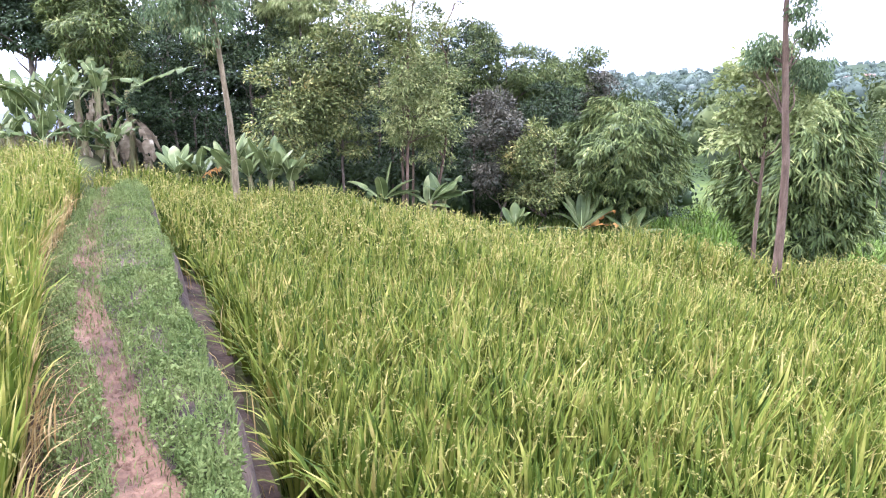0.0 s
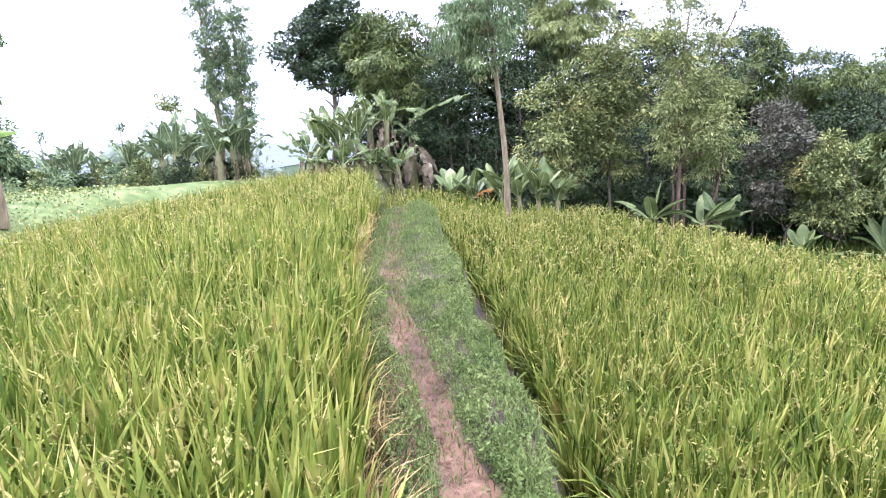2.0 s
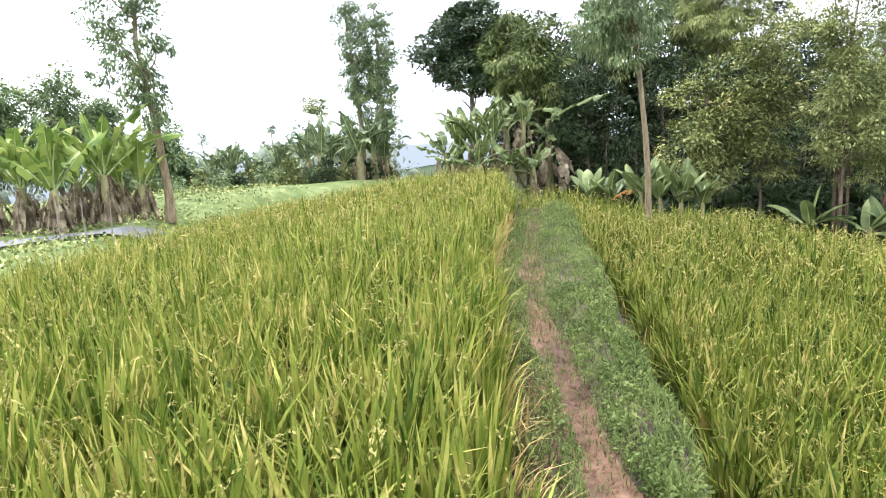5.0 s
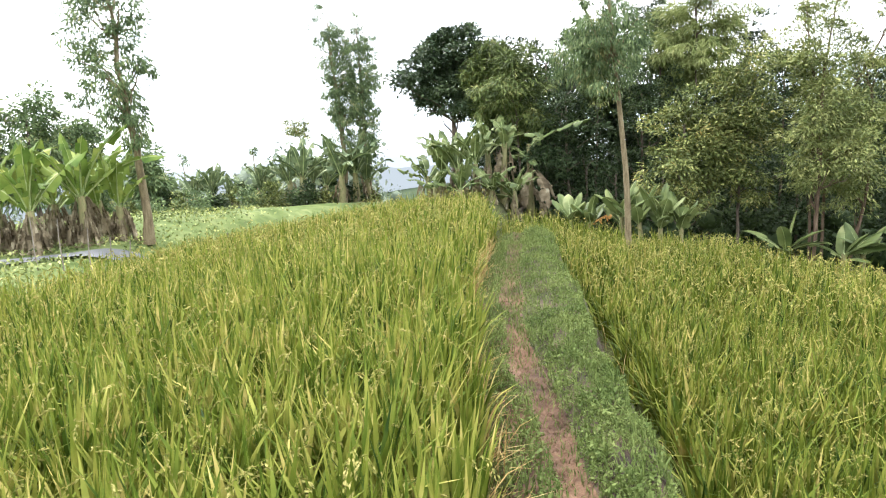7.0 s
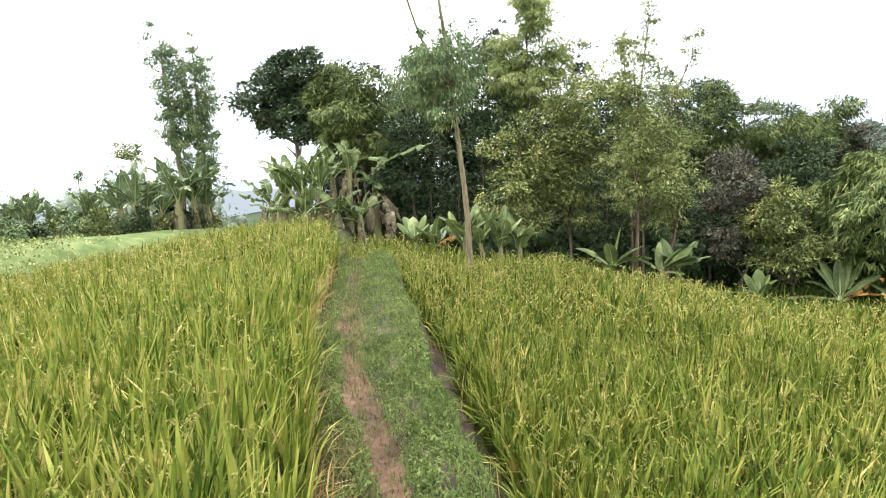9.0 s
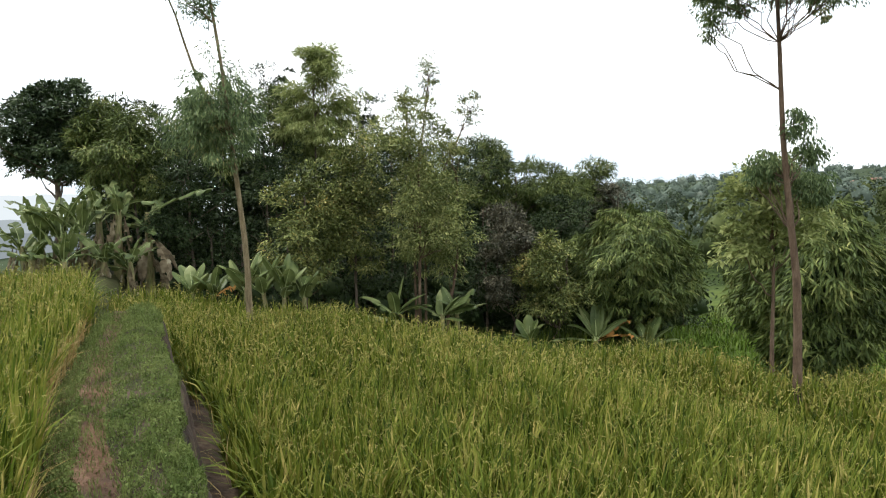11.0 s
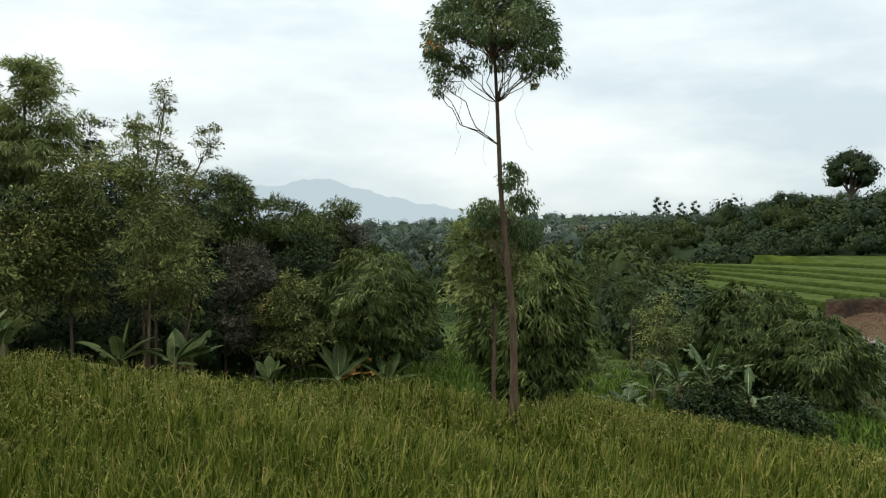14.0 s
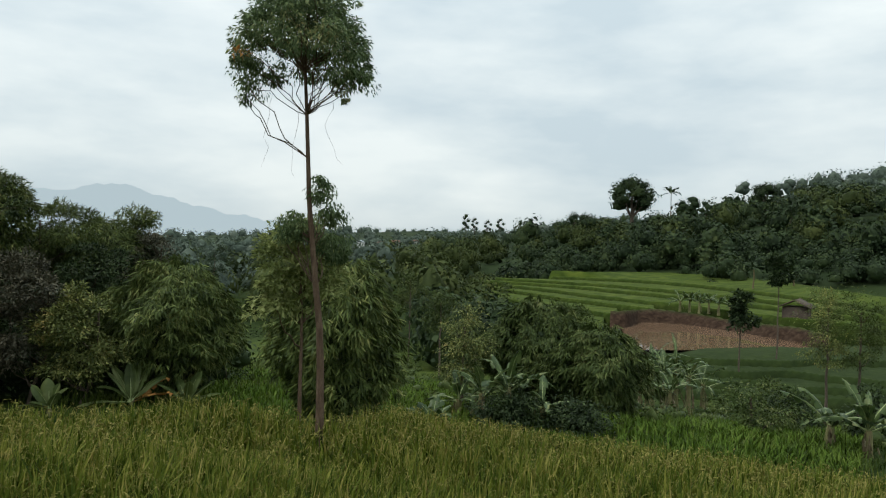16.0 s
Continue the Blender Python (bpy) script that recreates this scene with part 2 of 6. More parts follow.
M_WATER = water_mat()
M_POLE = solid_mat("weathered_stick", [(0.2, (0.12, 0.10, 0.08)), (0.8, (0.26, 0.22, 0.18))], 8, 0.9, 0.2)
M_CONC = solid_mat("grey_sheet_strip", [(0.2, (0.08, 0.08, 0.08)), (0.6, (0.13, 0.13, 0.13)), (0.9, (0.20, 0.20, 0.20))], 1.2, 0.8, 0.3)
M_WALLW = solid_mat("pale_plaster", [(0.2, (0.55, 0.54, 0.50)), (0.8, (0.75, 0.74, 0.70))], 0.6, 0.9, 0.0)
M_ROOF = solid_mat("clay_tile_roof", [(0.2, (0.16, 0.085, 0.06)), (0.8, (0.26, 0.15, 0.11))], 0.8, 0.9, 0.0)
M_ROOFG = solid_mat("grey_metal_roof", [(0.2, (0.30, 0.34, 0.36)), (0.8, (0.42, 0.46, 0.48))], 0.8, 0.5, 0.0)
M_THATCH = solid_mat("old_plank_wall", [(0.2, (0.055, 0.042, 0.032)), (0.8, (0.125, 0.095, 0.072))], 2.0, 0.95, 0.2)


def ground_mat():
    """Grass, bare earth and low crops, laid out by the ground's own masks."""
    m, nt = node_mat("field_ground")
    out = nt.nodes.new("ShaderNodeOutputMaterial")
    tc = nt.nodes.new("ShaderNodeTexCoord")

    def noise_col(scale, stops):
        n = nt.nodes.new("ShaderNodeTexNoise")
        n.inputs["Scale"].default_value, n.inputs["Detail"].default_value = scale, 7
        nt.links.new(tc.outputs["Object"], n.inputs["Vector"])
        r = ramp_node(nt, stops)
        nt.links.new(n.outputs[0], r.inputs[0])
        return r, n

    grass, gn = noise_col(1.2, [(0.3, (0.011, 0.021, 0.003)), (0.5, (0.023, 0.039, 0.006)), (0.7, (0.046, 0.066, 0.012))])
    soil, sn = noise_col(2.0, [(0.3, (0.021, 0.012, 0.008)), (0.5, (0.042, 0.025, 0.016)), (0.7, (0.074, 0.047, 0.031))])
    crop, cn = noise_col(0.5, [(0.3, (0.034, 0.054, 0.007)), (0.5, (0.056, 0.082, 0.011)), (0.7, (0.088, 0.112, 0.017))])
    bedc, bn = noise_col(1.6, [(0.3, (0.058, 0.084, 0.022)), (0.5, (0.098, 0.126, 0.040)), (0.7, (0.150, 0.172, 0.064))])
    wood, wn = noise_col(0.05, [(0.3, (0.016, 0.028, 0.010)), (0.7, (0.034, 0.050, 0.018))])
    last = grass.outputs[0]
    for attr, col in (("soil", soil), ("crop", crop), ("bed", bedc), ("wood", wood)):
        a = nt.nodes.new("ShaderNodeAttribute")
        a.attribute_name = attr
        mx = nt.nodes.new("ShaderNodeMix")
        mx.data_type = "RGBA"
        nt.links.new(a.outputs["Fac"], mx.inputs[0])
        nt.links.new(last, mx.inputs[6])
        nt.links.new(col.outputs[0], mx.inputs[7])
        last = mx.outputs[2]
    p = nt.nodes.new("ShaderNodeBsdfPrincipled")
    p.inputs["Roughness"].default_value, p.inputs["Specular IOR Level"].default_value = 0.95, 0.1
    nt.links.new(last, p.inputs["Base Color"])
    bp = nt.nodes.new("ShaderNodeBump")
    bp.inputs["Strength"].default_value, bp.inputs["Distance"].default_value = 0.8, 0.1
    nt.links.new(gn.outputs[0], bp.inputs["Height"])
    nt.links.new(bp.outputs[0], p.inputs["Normal"])
    nt.links.new(p.outputs[0], out.inputs[0])
    return m


M_GROUND = ground_mat()

# ---------------------------------------------------------------- mesh helpers
RNG = np.random.default_rng(7)


def np_mesh(name, verts, polys, mat, smooth=False):
    """A mesh from arrays; polys: list of (n, k) index arrays."""
    me = bpy.data.meshes.new(name)
    verts = np.asarray(verts, np.float32).reshape(-1, 3)
    polys = [np.asarray(p, np.int32) for p in polys if len(p)]
    loops = np.concatenate([p.ravel() for p in polys])
    sizes = np.concatenate([np.full(len(p), p.shape[1], np.int32) for p in polys])
    starts = np.concatenate([[0], np.cumsum(sizes)[:-1]]).astype(np.int32)
    me.vertices.add(len(verts))
    me.vertices.foreach_set("co", verts.ravel())
    me.loops.add(len(loops))
    me.loops.foreach_set("vertex_index", loops)
    me.polygons.add(len(sizes))
    me.polygons.foreach_set("loop_start", starts)
    me.polygons.foreach_set("loop_total", sizes)
    if smooth:
        me.polygons.foreach_set("use_smooth", np.ones(len(sizes), bool))
    me.update(calc_edges=True)
    me.materials.append(mat)
    return me


def np_part(name, verts, polys, mat, parent=None, label="", smooth=False):
    ob = new(name, np_mesh(name, verts, polys, mat, smooth))
    ob.parent = parent
    return tagged(ob, label)


def thing(name, x, y, z, label, category, group=""):
    e = new(name)
    e.empty_display_size = 0.3
    e.location = (x, y, z)
    return tagged(e, label, category, group)


def unit(v):
    return v / np.maximum(np.linalg.norm(v, axis=-1, keepdims=True), 1e-9)


def tubes(paths, sides=7):
    """Tapered tubes along polylines [(points, radii)], as one set of arrays."""
    V, Q, n0 = [], [], 0
    ang = np.linspace(0, 2 * np.pi, sides, endpoint=False)
    for pts, rad in paths:
        pts, rad = np.asarray(pts, float), np.asarray(rad, float)
        tan = unit(np.gradient(pts, axis=0))
        ref = np.where(np.abs(tan[:, 2:3]) > 0.9, np.array([[1.0, 0, 0]]), np.array([[0, 0, 1.0]]))
        s = unit(np.cross(tan, ref))
        u = np.cross(s, tan)
        ring = pts[:, None] + rad[:, None, None] * (np.cos(ang)[None, :, None] * s[:, None] + np.sin(ang)[None, :, None] * u[:, None])
        V.append(ring.reshape(-1, 3))
        k, i = np.meshgrid(np.arange(len(pts) - 1), np.arange(sides), indexing="ij")
        j = (i + 1) % sides
        Q.append(np.stack([n0 + k * sides + i, n0 + k * sides + j, n0 + (k + 1) * sides + j, n0 + (k + 1) * sides + i], -1).reshape(-1, 4))
        n0 += len(pts) * sides
    return np.concatenate(V), [np.concatenate(Q)]


def leaf_quads(C, D, L, W, fold=0.15, face=None):
    """One folded diamond for each leaf: foot C, direction D, length L, width W."""
    n = len(C)
    D = unit(D)
    up = RNG.normal(size=(n, 3)) * 0.7 + np.array([0, 0, 1.0]) if face is None else face + RNG.normal(size=(n, 3)) * 0.6
    S = unit(np.cross(D, unit(up)))
    N = np.cross(S, D)
    L, W = np.broadcast_to(L, n)[:, None], np.broadcast_to(W, n)[:, None]
    mid = C + D * L * 0.42
    V = np.stack([C, mid + S * W / 2 + N * W * fold, C + D * L - N * L * 0.10, mid - S * W / 2 + N * W * fold], 1).reshape(-1, 3)
    return V, [np.arange(4 * n).reshape(n, 4)]


def cluster_leaves(centres, radii, n_each, L, W, droop=0.4, out_from=None, flat=0.75, hang=False):
    """Leaves scattered through clusters, pointing away from each cluster's centre and drooping."""
    k = len(centres)
    idx = np.repeat(np.arange(k), n_each)
    d = unit(RNG.normal(size=(len(idx), 3)))
    if not hang:
        d[:, 2] = np.where(d[:, 2] < -0.25, -d[:, 2], d[:, 2])
    r = radii[idx] * RNG.random(len(idx)) ** 0.30
    C = centres[idx] + d * r[:, None] * np.array([1, 1, flat])
    D = d * 0.8 + RNG.normal(size=d.shape) * 0.45 + np.array([0, 0, -droop])
    face = d * 0.5 + np.array([0, 0, 0.8])
    if hang:
        D, face = D * 0.8 + np.array([0, 0, -0.5]), d + RNG.normal(size=d.shape) * 0.5
    if out_from is not None:
        o = unit(C - out_from)
        D, face = D + 0.45 * o, face + 0.45 * o
    s = RNG.uniform(0.65, 1.2, len(idx))
    return leaf_quads(C, D, L * s, W * s, 0.15, face)


def wobble(a, b, n, amp):
    t = np.linspace(0, 1, n)[:, None]
    p = np.asarray(a)[None] * (1 - t) + np.asarray(b)[None] * t
    off = np.cumsum(RNG.normal(size=(n, 3)), 0) * amp / math.sqrt(n)
    off -= off[0] * (1 - t) + off[-1] * t
    return p + off


# ---------------------------------------------------------------- lie of the land
# u: metres to the right of the path's middle line, v: metres along it
PU, PV = np.array([0.905, 0.425]), np.array([-0.425, 0.905])
AZ_N = np.array([-180, -66, -50, -37, -20, 0, 30, 42, 60, 180.0])
D_N = np.array([0, 22, 30, 50, 80, 125, 190, 600, 3000, 5000.0])
LAND = np.array([
    [-3, -3.0, -3.2, -3.3, -3.0, -2.4, -1.0, -0.3, -0.08, -3.0],
    [-3, -3.4, -3.6, -3.4, -3.2, -3.0, -1.3, -0.35, -0.2, -3.0],
    [-3, -4.8, -5.2, -4.8, -4.2, -3.6, -1.3, -1.0, -0.8, -3.0],
    [-5, -8.7, -8.7, -7.2, -6.0, -5.0, -3.4, -3.2, -3.0, -5.0],
    [-6, -9.6, -9.6, -9.0, -8.5, -7.0, -7.0, -8.0, -9.0, -6.0],
    [-4, -2.0, -2.0, -5.0, -9.0, -9.0, -10.0, -12.0, -14.0, -4.0],
    [6, 11.0, 4.0, -3.0, -9.0, -10.0, -13.0, -15.0, -18.0, 6.0],
    [40, 60.0, 25.0, 13.0, 4.5, -4.0, -15.0, -18.0, -22.0, 40.0],
    [-10, -10.0, -10.0, -10.0, -10.0, -10.0, -20.0, -22.0, -25.0, -10.0],
    [-12, -12.0, -12.0, -12.0, -12.0, -12.0, -22.0, -23.0, -25.0, -12.0]])
EDGE_AZ = np.array([-180, -70, -55, -50, -42, -37.5, -33, -28.5, -25, -22.8, -16, -6.8, -2.6, 1, 6, 8.5, 12, 16.4, 21, 27, 33, 180.0])
EDGE_D = np.array([17, 17, 16.7, 16.6, 15.7, 15.4, 15.0, 10.9, 10.7, 11.4, 12.3, 11.9, 12.8, 13.3, 13.0, 14.3, 15.3, 16.4, 19.7, 16.5, 17, 17.0])



def spot(az, d):
    """Place at a bearing (degrees to the left of straight ahead) and a distance."""
    return -math.sin(radians(az)) * d, 0.6 + math.cos(radians(az)) * d


def high(d, el):
    """Height seen at an elevation (degrees) and distance."""
    return 1.65 + d * math.tan(radians(el))


def smooth(a, b, x):
    t = np.clip((x - a) / (b - a), 0, 1)
    return t * t * (3 - 2 * t)


def uv_of(x, y):
    return x * PU[0] + y * PU[1], x * PV[0] + y * PV[1]


def right_top(x, y):
    u, v = uv_of(x, y)
    k = np.maximum(0, u - 4)
    return -0.40 + 0.35 * smooth(10.5, 13.0, v) * smooth(2.2, 0.2, u) - 0.19 * k * k / (k + 0.6) - 0.03 * (v - 8) + 0.05 * np.sin(u * 1.1 + 0.3 * v) * np.clip(u - 3, 0, 1) + 0.04 * smooth(5, 7, u) * smooth(9, 8, u) + 0.40 * smooth(6.8, 8.8, u) * smooth(13.5, 11, u) + 0.05 * smooth(7, 12, v)


def left_top(x, y):
    u, v = uv_of(x, y)
    return 0.68 - 0.05 * np.maximum(0, -u - 1) - (0.026 + 0.034 * smooth(-2.0, -6.0, u)) * np.maximum(0, v - 6)


def edge_r(az):
    return np.interp(az, EDGE_AZ, EDGE_D)


def left_edge_u(v):
    """How far out the left paddy goes."""
    return np.interp(v, [-10, 4, 8, 9.4, 15, 17.4, 21.4, 27], [-5.0, -5.4, -5.6, -5.8, -6.7, -6.3, -5.8, -5.0])


def land(x, y):
    x, y = np.asarray(x, float), np.asarray(y, float)
    az = np.degrees(np.arctan2(-x, y - 0.6))
    d = np.hypot(x, y - 0.6)
    fa = np.interp(az, AZ_N, np.arange(len(AZ_N)))
    fd = np.interp(d, D_N, np.arange(len(D_N)))
    ia, idd = np.minimum(fa.astype(int), len(AZ_N) - 2), np.minimum(fd.astype(int), len(D_N) - 2)
    ta, td = fa - ia, fd - idd
    ta = ta * ta * (3 - 2 * ta)
    far = (LAND[idd, ia] * (1 - ta) + LAND[idd, ia + 1] * ta) * (1 - td) + (LAND[idd + 1, ia] * (1 - ta) + LAND[idd + 1, ia + 1] * ta) * td
    far = far - 5.5 * smooth(-34.5, -37.0, az) * smooth(-75, -70, az) * smooth(76, 92, d) * smooth(198, 176, d)     # shelf of the terraces
    px, py = x - 68.4, y - 49.0      # pond basin
    e = np.hypot((px * 0.82 + py * 0.57) / 11.5, (py * 0.82 - px * 0.57) / 10.5)
    far = far * smooth(0.95, 1.25, e) + -8.4 * (1 - smooth(0.95, 1.25, e))
    u, v = uv_of(x, y)
    r = edge_r(az)
    fr = (1 - smooth(0.1, 2.6, d - r)) * smooth(38, 34, az)          # right paddy
    right = right_top(x, y) - 0.80
    z = far * (1 - fr) + right * fr
    lu = left_edge_u(v)
    fl = smooth(0.3, -0.3, u) * smooth(-1.6, 0.0, u - lu) * smooth(28, 26, v)
    z = z * (1 - fl) + (left_top(x, y) - 0.85) * fl
    near = (1 - smooth(11.4, 12.2, v)) * smooth(-14, -12, v)
    inpath = smooth(-0.50, -0.42, u) * smooth(1.06, 0.98, u) * near
    z = z * (1 - inpath) + -1.35 * inpath
    for k, amp in ((0.9, 0.05), (0.25, 0.12), (0.05, 0.5), (0.012, 3.0)):
        z = z + amp * np.sin(x * k + 1.7 * np.sin(y * k * 0.7)) * np.sin(y * k * 1.1 + 1.3 * np.sin(x * k * 0.6)) * smooth(0.6 / k, 3 / k, d) * smooth(1.2, 1.6, e)
    return z


def make_ground():
    fine = np.linspace(-78, 78, 200)
    rest = np.linspace(78, 282, 80)[1:-1]
    ang = np.radians(np.concatenate([fine, rest]))
    rr = np.concatenate([[0.0], 0.35 * 1.058 ** np.arange(0, 175)])
    rr = rr[rr < 4900]
    A, R = np.meshgrid(ang, rr[1:])
    x, y = -np.sin(A) * R, 0.6 + np.cos(A) * R
    z = land(x, y)
    az, d = np.degrees(A), R
    V = np.stack([x, y, z], -1).reshape(-1, 3)
    V = np.concatenate([V, [[0, 0.6, land(0.0, 0.6)]]])
    n, m = x.shape
    i, j = np.meshgrid(np.arange(n - 1), np.arange(m), indexing="ij")
    j2 = (j + 1) % m
    Q = np.stack([i * m + j, i * m + j2, (i + 1) * m + j2, (i + 1) * m + j], -1).reshape(-1, 4)
    T = np.stack([np.full(m, len(V) - 1), (np.arange(m) + 1) % m, np.arange(m)], -1)
    T = T[:, [0, 2, 1]]
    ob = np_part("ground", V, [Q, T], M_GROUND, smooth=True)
    tagged(ob, "grassy hillside falling to terraced fields in a valley", "ground", kind="structure")
    # masks for bare earth and for crops
    w = 0.4 * smooth(-33, -36, az) * smooth(84, 90, d) * smooth(160, 150, d)
    w3 = smooth(14, 16, d) * smooth(75, 60, d) * smooth(-6, -12, az) * smooth(-44, -36, az)
    bed = smooth(33, 35, az) * smooth(9, 10, d) * smooth(48, 34, d)
    crop = np.maximum(w, w3 * 0.7)
    e = np.hypot(((x - 68.4) * 0.82 + (y - 49) * 0.57) / 11.5, ((y - 49) * 0.82 - (x - 68.4) * 0.57) / 10.5)
    soil = np.maximum(smooth(1.34, 1.22, e), 0.4 * smooth(30, 27, az) * smooth(-4, 2, az) * smooth(40, 32, d))
    soil = np.maximum(soil, smooth(1.6, 0.9, np.hypot((az + 19.3) / 2.2, (d - 29) / 2.5)))
    soil = np.maximum(soil, smooth(-30, -33, az) * smooth(-52, -49, az) * smooth(17, 18, d) * smooth(27, 25, d) * 0.6)
    crop = crop * (1 - smooth(1.34, 1.22, e))
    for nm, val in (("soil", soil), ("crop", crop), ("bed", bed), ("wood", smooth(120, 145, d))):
        at = ob.data.attributes.new(nm, "FLOAT", "POINT")
        at.data.foreach_set("value", np.concatenate([val.ravel(), [0.5]]).astype(np.float32))
    return ob


make_ground()


def on_level(az, el, z):
    """Place on the level z that is seen at a bearing and an elevation below the horizon."""
    d = (1.65 - z) / math.tan(radians(-el))
    return d


def paddy_steps(name, label, cols, els, z0, dz, ends, last_z, lush):
    """Stepped paddies, one mesh a step: a level crop-covered tread and the steep grassy bank below its lip.
    cols: bearings; els: elevations of each lip at those bearings, lowest first, then the back of the topmost step."""
    e = thing(name, 0, 0, 0, label, "terraces")
    tagged(e, label, "terraces", kind="structure")
    n = len(els) - 1
    for k in range(n):
        a0, a1 = ends[k]
        az = np.linspace(a0, a1, 110)
        rip = 0.8 * np.sin(az * 0.55 + k * 1.9) + 0.4 * np.sin(az * 1.3 + k * 2.7)
        zk, zn = z0 + dz * k, (last_z if k == n - 1 else z0 + dz * k)
        co = np.polyfit(cols, els[k], 2)
        cn = np.polyfit(cols, els[k + 1], 2)
        df = np.array([on_level(a, min(-0.8, np.polyval(co, a)), zk) for a in az]) + rip
        rip2 = 0.8 * np.sin(az * 0.55 + (k + 1) * 1.9) + 0.4 * np.sin(az * 1.3 + (k + 1) * 2.7)
        db = np.array([on_level(a, min(-0.8, np.polyval(cn, a)), zn if k == n - 1 else z0 + dz * (k + 1)) for a in az]) + rip2 + 1.0
        db = np.maximum(db, df + 1.6)
        sx, cy = -np.sin(np.radians(az)), np.cos(np.radians(az))
        rows, soil, crop = [], [], []
        prof = [(-1.35, -dz - 1.6, 0.0, 0.0), (-0.75, -dz + 0.02, 0.15, 0.15), (-0.45, -dz * 0.45, 0.05, 0.25), (-0.18, 0.02, 0.0, 0.5), (0.0, 0.10, 0.0, 0.8)]
        for off, dzz, so, cr in prof:
            wob = 0.10 * np.sin(az * 9.1 + off * 7 + k) + 0.06 * np.sin(az * 23.0 + k * 3)
            rows.append((df + off + wob, np.full_like(az, zk + dzz) + 0.05 * np.sin(az * 17 + off * 5)))
            soil.append(so), crop.append(cr * (0.3 + 0.7 * lush))
        for t in np.linspace(0.06, 1.0, 12):
            d = df + (db - df) * t
            rows.append((d, zk + (zn - zk) * t + 0.10 * np.sin(t * 3.14) + 0.05 * rough_noise(az * 2.0, d * 0.3, 2.1)))
            soil.append(0.0), crop.append(lush)
        for side in (0, -1):
            for d, z in rows:
                z[side] -= 1.4
        P = np.stack([np.stack([sx * d, 0.6 + cy * d, z], -1) for d, z in rows])
        m = len(az)
        i, j = np.meshgrid(np.arange(len(rows) - 1), np.arange(m - 1), indexing="ij")
        ob = np_part("step", P.reshape(-1, 3), [np.stack([i * m + j, i * m + j + 1, (i + 1) * m + j + 1, (i + 1) * m + j], -1).reshape(-1, 4)], M_GROUND, e, smooth=True)
        for nm, val in (("soil", soil), ("crop", crop), ("wood", [0.65 * (1 - lush)] * len(rows))):
            at_ = ob.data.attributes.new(nm, "FLOAT", "POINT")
            at_.data.foreach_set("value", np.repeat(np.array(val, np.float32), m))


def rough_noise(u, v, k):
    return np.sin(u * k * 1.3 + 2.1 * np.sin(v * k * 0.9)) * np.sin(v * k + 1.7 * np.sin(u * k * 0.7 + 1.0))


paddy_steps("terraced_paddies", "bright green stepped rice terraces above the pond", (-42.2, -51.2, -59.5),
            [(-5.54, -6.35, -6.62), (-4.38, -5.17, -5.56), (-3.63, -4.38, -4.82), (-3.17, -3.80, -4.29), (-2.79, -3.17, -3.65), (-2.51, -2.78, -3.23), (-2.20, -2.22, -2.67), (-2.05, -1.50, -1.75)],
            -6.8, 0.5, ((-36.2, -47.6), (-36.0, -48.6), (-36.2, -51.4), (-36.4, -69), (-36.3, -69), (-38.5, -69), (-43.0, -69)), -2.6, 1.0)
paddy_steps("lower_terraces", "green stepped rice terraces below the pond", (-55.6, -61.5, -66.8),
            [(-10.3, -9.94, -9.63), (-9.55, -9.13, -8.85), (-8.69, -8.35, -8.17), (-7.83, -7.38, -6.90), (-7.22, -6.45, -5.92)],
            -8.4, 0.47, ((-52.0, -72), (-51.5, -72), (-51.0, -72), (-50.0, -72)), -6.9, 0.16)


def grid_mesh(fx, us, vs):
    U, Vv = np.meshgrid(us, vs, indexing="ij")
    P = fx(U, Vv).reshape(-1, 3)
    n, m = U.shape
    i, j = np.meshgrid(np.arange(n - 1), np.arange(m - 1), indexing="ij")
    return P, [np.stack([i * m + j, (i + 1) * m + j, (i + 1) * m + j + 1, i * m + j + 1], -1).reshape(-1, 4)]


def centre_u(v):
    """Where the trodden line runs, across the dike."""
    return np.interp(v, [-7, 3.0, 4.1, 5.0, 6.4, 8.5, 10.9, 12], [0.20, 0.26, 0.165, 0.06, -0.06, -0.05, 0.07, 0.16]) + 0.012 * np.sin(v * 3.1)


